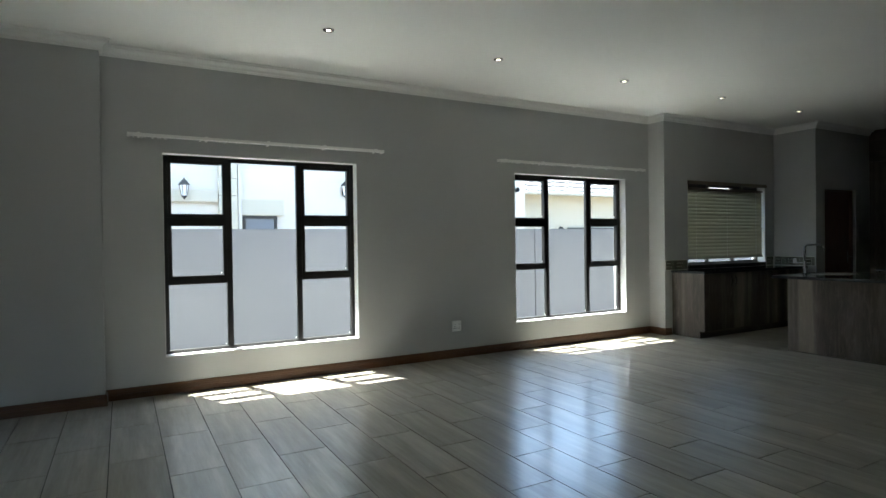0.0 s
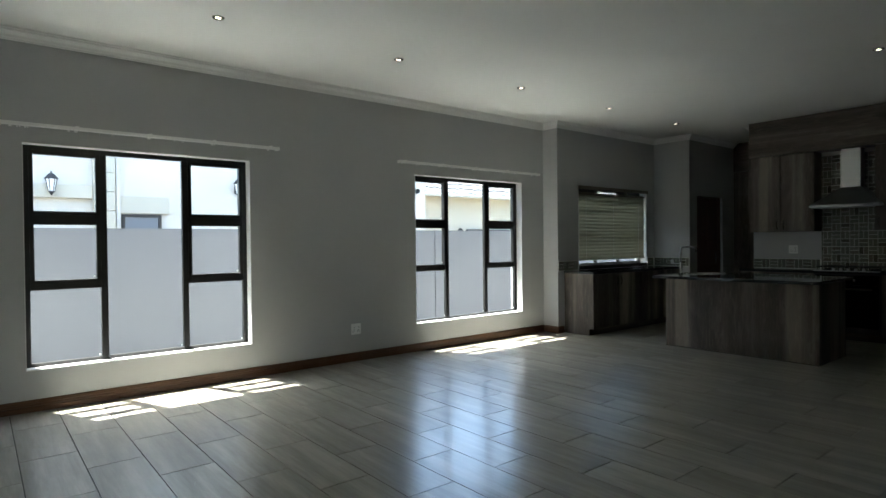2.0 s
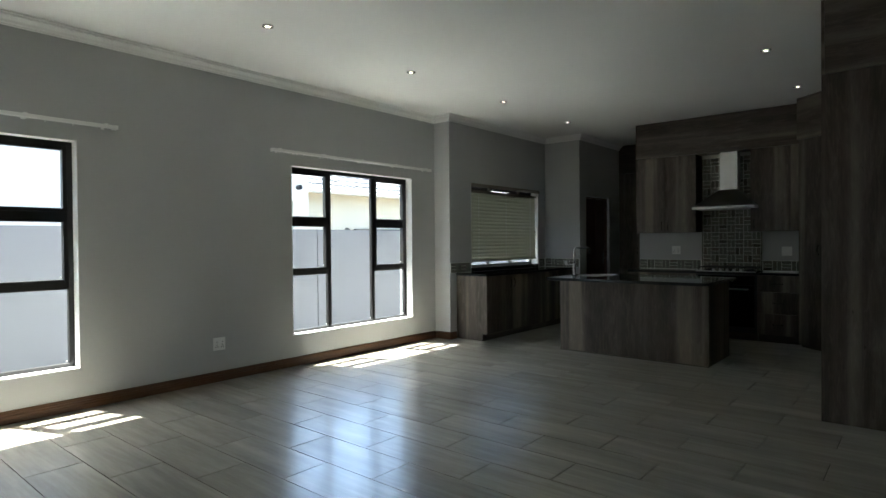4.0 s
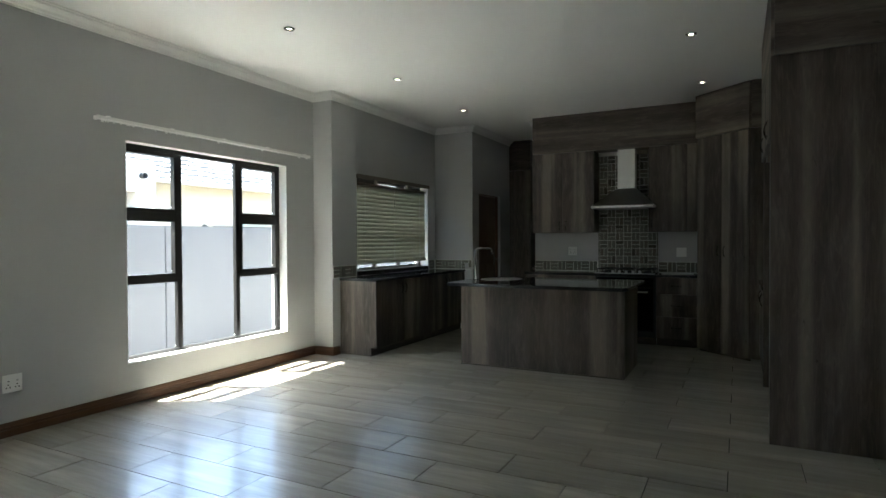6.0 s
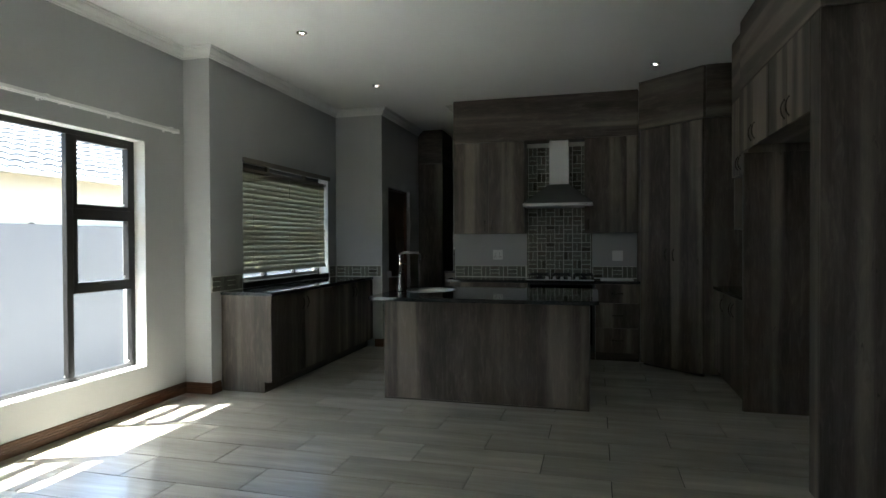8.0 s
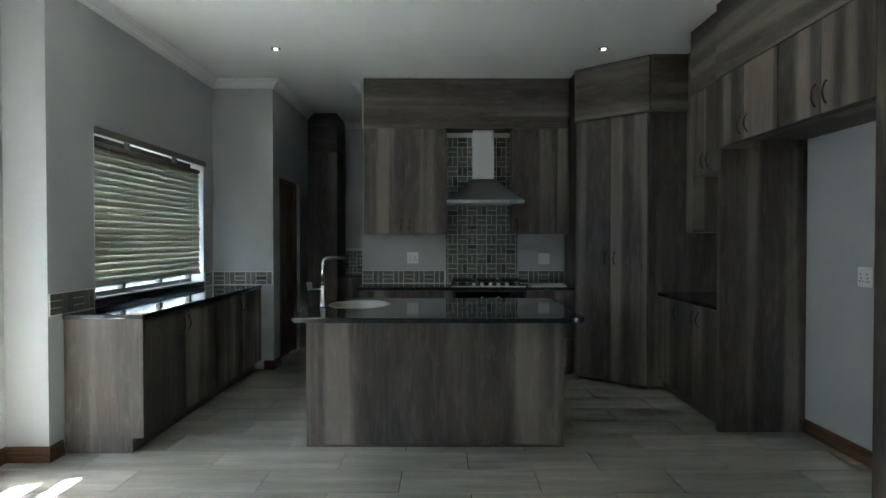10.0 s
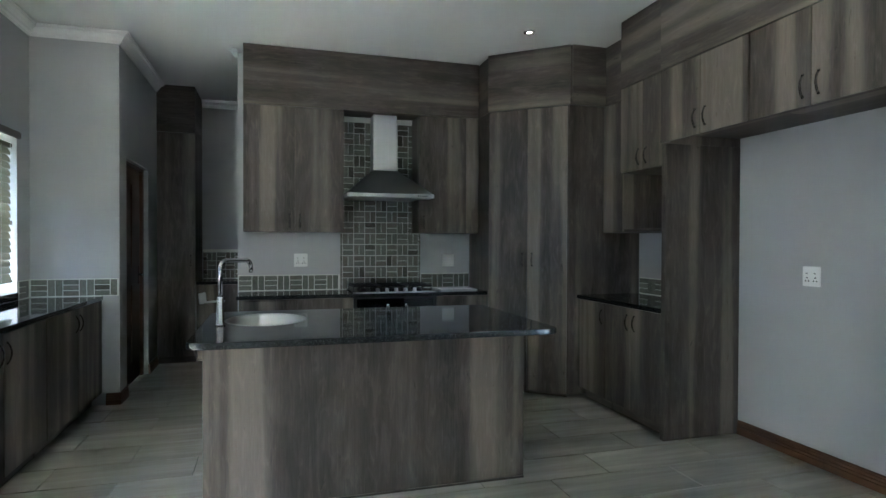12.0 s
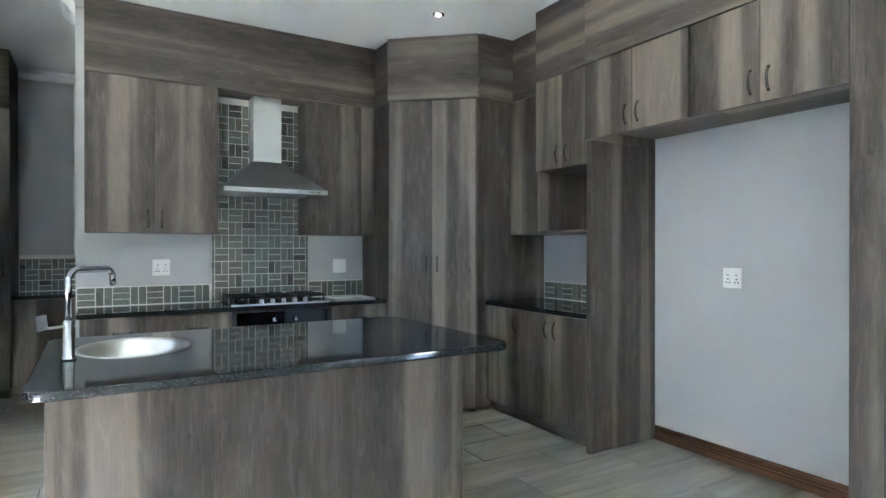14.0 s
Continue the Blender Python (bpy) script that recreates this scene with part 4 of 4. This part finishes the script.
def curtain_rail(x0, x1, z):
    r = thing("curtain_rail", Matrix.Translation(((x0 + x1) / 2, YW, z)), "white double curtain track with glider hooks, no curtains", "curtain rail", "curtain rails")
    h = (x1 - x0) / 2
    for y in (-0.085, -0.045):
        part("track", boxes((-h, h, y - 0.009, y + 0.009, -0.012, 0.012), bevel=0.002), WHITE_PLASTIC, r)
        for s in (-1, 1):
            part("end_stop", boxes((s * h - 0.011, s * h + 0.011, y - 0.012, y + 0.012, -0.020, 0.014), bevel=0.003), WHITE_PLASTIC, r)
    for i in range(5):
        x = -h + 0.08 + i * (2 * h - 0.16) / 4
        part("bracket", boxes((x - 0.012, x + 0.012, -0.098, 0.0, 0.0125, 0.019), (x - 0.012, x + 0.012, -0.006, 0.0, -0.02, 0.0125), bevel=0.001), WHITE_PLASTIC, r)
    rnd = random.Random(int(x0 * 100))
    for i in range(26):
        x = -h + 0.03 + rnd.random() * (0.32 if i < 9 else 2 * h - 0.06)
        part("glider", boxes((x - 0.004, x + 0.004, -0.088, -0.082, -0.032, -0.0125)), WHITE_PLASTIC, r)
    return r


curtain_rail(0.21, 2.61, 2.33)
curtain_rail(4.13, 6.60, 2.325)


def downlight(x, y):
    d = thing("downlight", Matrix.Translation((x, y, C)), "small round recessed ceiling downlight, lit", "downlight", "ceiling downlights")
    part("ring", lathe([(0.0225, -0.0005), (0.0225, -0.006), (0.030, -0.010), (0.043, -0.008), (0.046, -0.0005)], 24), PULL, d, "dark metal ring", True)
    part("lamp", lathe([(0.0, -0.0005), (0.022, -0.0005), (0.020, -0.004), (0.0, -0.005)], 20), LAMP_GLOW, d, "glowing warm lamp", True)


for i in range(6):
    downlight(8.33 - 1.672 * i, 4.835)
for i in range(2):
    downlight(8.33 - 1.672 * i, 1.93)

# blind in front of the kitchen window
bl = thing("venetian_blind", Matrix.Translation((WK[0] + 0.012, YK + 0.082, WK[3])), "pale olive wooden venetian blind inside the window opening, lowered, slats tilted", "blind")
bw = WK[1] - WK[0] - 0.036
part("valance", boxes((-0.02, bw + 0.034, -0.112, -0.087, -0.034, 0.018), bevel=0.006), BLIND_RAIL, bl, "dark wooden valance")
part("head_rail", boxes((0, bw, -0.062, -0.018, -0.108, -0.074), bevel=0.003), BLIND_RAIL, bl, "dark head rail")
for x in (0.50, bw - 0.52):
    part("bracket", boxes((x - 0.02, x + 0.02, -0.055, -0.025, -0.0735, -0.008), bevel=0.002), BLIND_RAIL, bl)
drop = WK[3] - 1.045
nsl = 19
slat = bmesh.new()
for x in (0.006, bw - 0.006):
    for s, steps in ((1, range(-3, 4)), (-1, range(3, -4, -1))):
        for k in steps:
            slat.verts.new((x, k * 0.011, 0.007 * (1 - (k / 3) ** 2) + s * 0.0012))
slat.verts.ensure_lookup_table()
for k in range(14):
    slat.faces.new([slat.verts[k], slat.verts[(k + 1) % 14], slat.verts[14 + (k + 1) % 14], slat.verts[14 + k]])
slat.faces.new([slat.verts[k] for k in range(13, -1, -1)])
slat.faces.new([slat.verts[14 + k] for k in range(14)])
bmesh.ops.recalc_face_normals(slat, faces=slat.faces)
SLAT = to_mesh("slat", slat, BLIND)
pitch = (drop - 0.130) / nsl
for i in range(nsl):
    part("slat", SLAT, None, bl, m=pose(0, -0.040, -0.134 - i * pitch, 65 + 1.2 * math.sin(i * 2.3), 0, 0.06 * math.sin(i * 1.7)))
part("bottom_rail", boxes((0.004, bw - 0.004, -0.064, -0.016, -drop, -drop + 0.018), bevel=0.003), BLIND, bl)
for x in (0.2, bw / 2, bw - 0.2):
    part("ladder_cord", boxes((x - 0.0008, x + 0.0008, -0.068, -0.0670, -drop + 0.01, -0.10)), WHITE_PLASTIC, bl)
part("pull_cord", sweep([(bw - 0.07, -0.078, -0.07), (bw - 0.07, -0.079, -0.66)], circle(0.002, 6)), WHITE_PLASTIC, bl)
part("cord_tassel", lathe([(0.0, 0.0), (0.009, 0.0), (0.006, 0.03), (0.0, 0.034)], 12), BLIND_RAIL, bl, m=Matrix.Translation((bw - 0.07, -0.079, -0.69)))

# ---------------------------------------------------------------- outside
GZ = -0.30
setting("ground", boxes((-400, 400, -400, 400, GZ - 0.3, GZ)), SOIL, "dry bare ground", "ground")
setting("pavement", boxes((-6, 16, YW + 0.23, 8.1, GZ, GZ + 0.012)), PAVING, "concrete paving beside the house", "pavement")
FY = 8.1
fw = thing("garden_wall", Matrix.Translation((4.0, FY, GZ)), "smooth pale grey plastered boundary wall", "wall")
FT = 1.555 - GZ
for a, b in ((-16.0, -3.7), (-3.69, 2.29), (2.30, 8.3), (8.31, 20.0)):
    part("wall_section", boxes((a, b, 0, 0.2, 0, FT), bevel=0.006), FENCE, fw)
# Unseen eave, added; its kitchen part is sized to keep sun off the blind.
setting("roof_eave", boxes((-6.2, XP + 0.2, YW + 0.232, YW + 0.40, 2.9, 3.0), (XP + 0.2, 13.0, YK + 0.232, YK + 0.70, 2.6, 2.7)), WHITE_OUT, "white boarded eave, unseen, added to keep sun off the kitchen blind", "eave")
setting("roof", boxes((-6.5, 13.0, -5.0, 6.4, C + 0.2, C + 0.3)), ROOF, "house roof", "roof")

NY = 11.5
house = thing("neighbour_house", Matrix.Translation((4.0, NY, GZ)), "cream plastered neighbouring house with a tiled roof", "house")
HZ = 2.86           # eave of the low wing above the ground
part("wall", boxes((-14.0, 2.35, 0, 0.25, 0, 6.2)), WHITE_OUT, house, "bright white plastered upper wall")
part("wall", boxes((2.36, 16.0, 0.45, 0.70, 0, HZ + 0.05)), CREAM, house, "cream plastered low wing")
part("corner_wall", boxes((2.10, 2.35, 0.26, 0.45, 0, 6.2)), CREAM, house)
part("pier", boxes(*[(-2.30, -1.98, -0.12, -0.002, 0.32 * k, 0.32 * k + 0.312) for k in range(19)], bevel=0.005), CREAM, house, "cream plaster pier with level joints")
part("band", boxes((-13.9, -2.31, -0.10, -0.002, 2.43, 2.65), bevel=0.01), CREAM, house, "cream plaster band")
for a, b in ((-1.97, -1.12), (0.42, 2.30)):
    part("lintel", boxes((a, b, -0.06, -0.002, 2.20, 2.50), bevel=0.008), CREAM, house, "cream plaster lintel")
part("downpipe", boxes((-1.965, -1.90, -0.09, -0.03, 0, 6.0), bevel=0.008), WHITE_OUT, house, "painted downpipe")
part("band", boxes((-13.9, -2.31, -0.08, -0.002, 3.25, 3.63), bevel=0.01), CREAM, house, "cream plaster band")
for x in (-4.6, -1.88, 0.55):
    nw = part("window", boxes((x, x + 0.05, -0.045, -0.001, 1.33, 2.19), (x + 0.58, x + 0.63, -0.045, -0.001, 1.33, 2.19), (x + 0.05, x + 0.58, -0.045, -0.001, 2.14, 2.19), (x + 0.05, x + 0.58, -0.045, -0.001, 1.33, 1.38)), ALU, house, "dark aluminium window")
    part("pane", boxes((x + 0.051, x + 0.579, -0.02, -0.001, 1.381, 2.139)), CURTAINED, nw)
nw = part("window", boxes((6.4, 6.46, 0.38, 0.449, 1.13, 1.99), (8.9, 8.96, 0.38, 0.449, 1.13, 1.99), (6.46, 8.9, 0.38, 0.449, 1.93, 1.99)), ALU, house, "dark aluminium window")
part("pane", boxes((6.461, 8.899, 0.41, 0.449, 1.13, 1.929)), BLACK_GLASS, nw)
porch = part("porch", boxes((3.55, 4.42, -0.35, 0.44, HZ - 0.32, HZ + 0.22), (4.02, 4.42, -0.35, 0.44, 0.0, HZ - 0.32), bevel=0.01), WHITE_OUT, house, "white plastered porch pier")
part("vent_pipe", lathe([(0.0, 0.0), (0.055, 0.0), (0.055, 0.10), (0.045, 0.10), (0.045, 0.02), (0.0, 0.02)], 16), IRON, porch, "black vent pipe", True, pose(4.14, -0.35, HZ - 0.02, 90))
part("soffit", boxes((2.4, 16.0, 0.05, 0.449, HZ - 0.03, HZ)), CREAM, house)
part("dish", lathe([(0.05, 0.0), (0.085, 0.02), (0.10, 0.03), (0.105, 0.03), (0.09, 0.015), (0.055, -0.005)], 20), IRON, house, "dark satellite dish rim", True, pose(6.05, 0.30, 1.91, 75))
rows, cols = 18, 44
rise = math.tan(radians(24))
tile_w, tile_d = 0.30, 0.34
course = bmesh.new()
prev = None
n_seg = 6
for c in range(cols * n_seg + 1):
    x = 2.4 + c * tile_w / n_seg
    z = 0.035 * abs(math.sin(math.pi * c / n_seg)) ** 0.8
    a = course.verts.new((x, 0, z))
    b = course.verts.new((x, tile_d + 0.05, z + (tile_d + 0.05) * rise - 0.035))
    e = course.verts.new((x, 0, z - 0.03))
    if prev:
        course.faces.new((prev[0], a, b, prev[1]))
        course.faces.new((prev[2], e, a, prev[0]))
    prev = (a, b, e)
COURSE = to_mesh("roof_course", course, ROOF)
roof = part("roof", boxes((2.4, 15.6, 0.02, 0.06, HZ - 0.06, HZ)), CREAM, house, "grey concrete tiled roof")
for i in range(rows):
    part("tile_course", COURSE, None, roof, m=Matrix.Translation((0, i * tile_d, HZ + 0.03 + i * tile_d * rise)))


def wall_lantern(x, z):
    l = thing("wall_lantern", Matrix.Translation((x, NY, z)) @ Matrix.Scale(0.78, 4), "black coach lantern on the neighbour's wall", "lantern", "coach lanterns")
    part("bracket", sweep([(0, 0, 0.05), (0, -0.1, 0.12), (0, -0.2, 0.1), (0, -0.2, 0.27)], circle(0.014)), IRON, l)
    part("back_plate", boxes((-0.04, 0.04, -0.02, 0, -0.06, 0.14), bevel=0.006), IRON, l)
    part("cap", lathe([(0.13, 0.17), (0.09, 0.22), (0.05, 0.27), (0.015, 0.29), (0.01, 0.33), (0.0, 0.335)], 12), IRON, l, m=Matrix.Translation((0, -0.2, 0)))
    part("glass", lathe([(0.05, -0.08), (0.095, 0.165)], 8), WHITE_PLASTIC, l, "frosted glass", m=Matrix.Translation((0, -0.2, 0)))
    part("foot", lathe([(0.0, -0.17), (0.018, -0.15), (0.03, -0.12), (0.06, -0.1), (0.055, -0.081)], 12), IRON, l, m=Matrix.Translation((0, -0.2, 0)))
    for i in range(6):
        a = radians(60 * i)
        part("bar", sweep([(0.054 * math.cos(a), -0.2 + 0.054 * math.sin(a), -0.085), (0.1 * math.cos(a), -0.2 + 0.1 * math.sin(a), 0.168)], circle(0.007, 6)), IRON, l)


wall_lantern(1.12, 2.29)
wall_lantern(4.09, 2.37)

# ---------------------------------------------------------------- floor tiles
TWX, TLY = 0.3145, 0.79
PLANK = to_mesh("tile", boxes((-TWX / 2 + 0.0029, TWX / 2 - 0.0029, -TLY / 2 + 0.0029, TLY / 2 - 0.0029, -0.0088, 0.0), bevel=0.0), TILE)
rest = bmesh.new()
lay = random.Random(4)
count = 0
i0 = math.floor((XW - 0.363) / TWX)
i1 = math.ceil((XS - 0.363) / TWX)
for i in range(i0, i1):
    cx = 0.363 + (i + 0.5) * TWX
    off = 3.20 if i % 2 == 0 else 3.60
    for j in range(-9, 4):
        cy = off + (j + 0.5) * TLY
        x0, x1 = max(XW, cx - TWX / 2), min(XS, cx + TWX / 2)
        y0, y1 = max(YS, cy - TLY / 2), min(YW, cy + TLY / 2)
        if y1 - y0 < 0.02 or x1 - x0 < 0.02:
            continue
        whole = y1 - y0 > TLY - 1e-4 and x1 - x0 > TWX - 1e-4
        if whole and 0.0 < cx < 9.4 and cy > 0.9 and count < 300:
            part("tile", PLANK, None, floor, m=pose(cx, cy, 0, lay.uniform(-0.07, 0.07), lay.uniform(-0.12, 0.12), 0))
            count += 1
        else:
            box(rest, x0 + 0.0029, x1 - 0.0029, y0 + 0.0029, y1 - 0.0029, -0.0088, 0.0)
tagged(part("outer_tiles", rest, TILE, floor), kind="stuff")
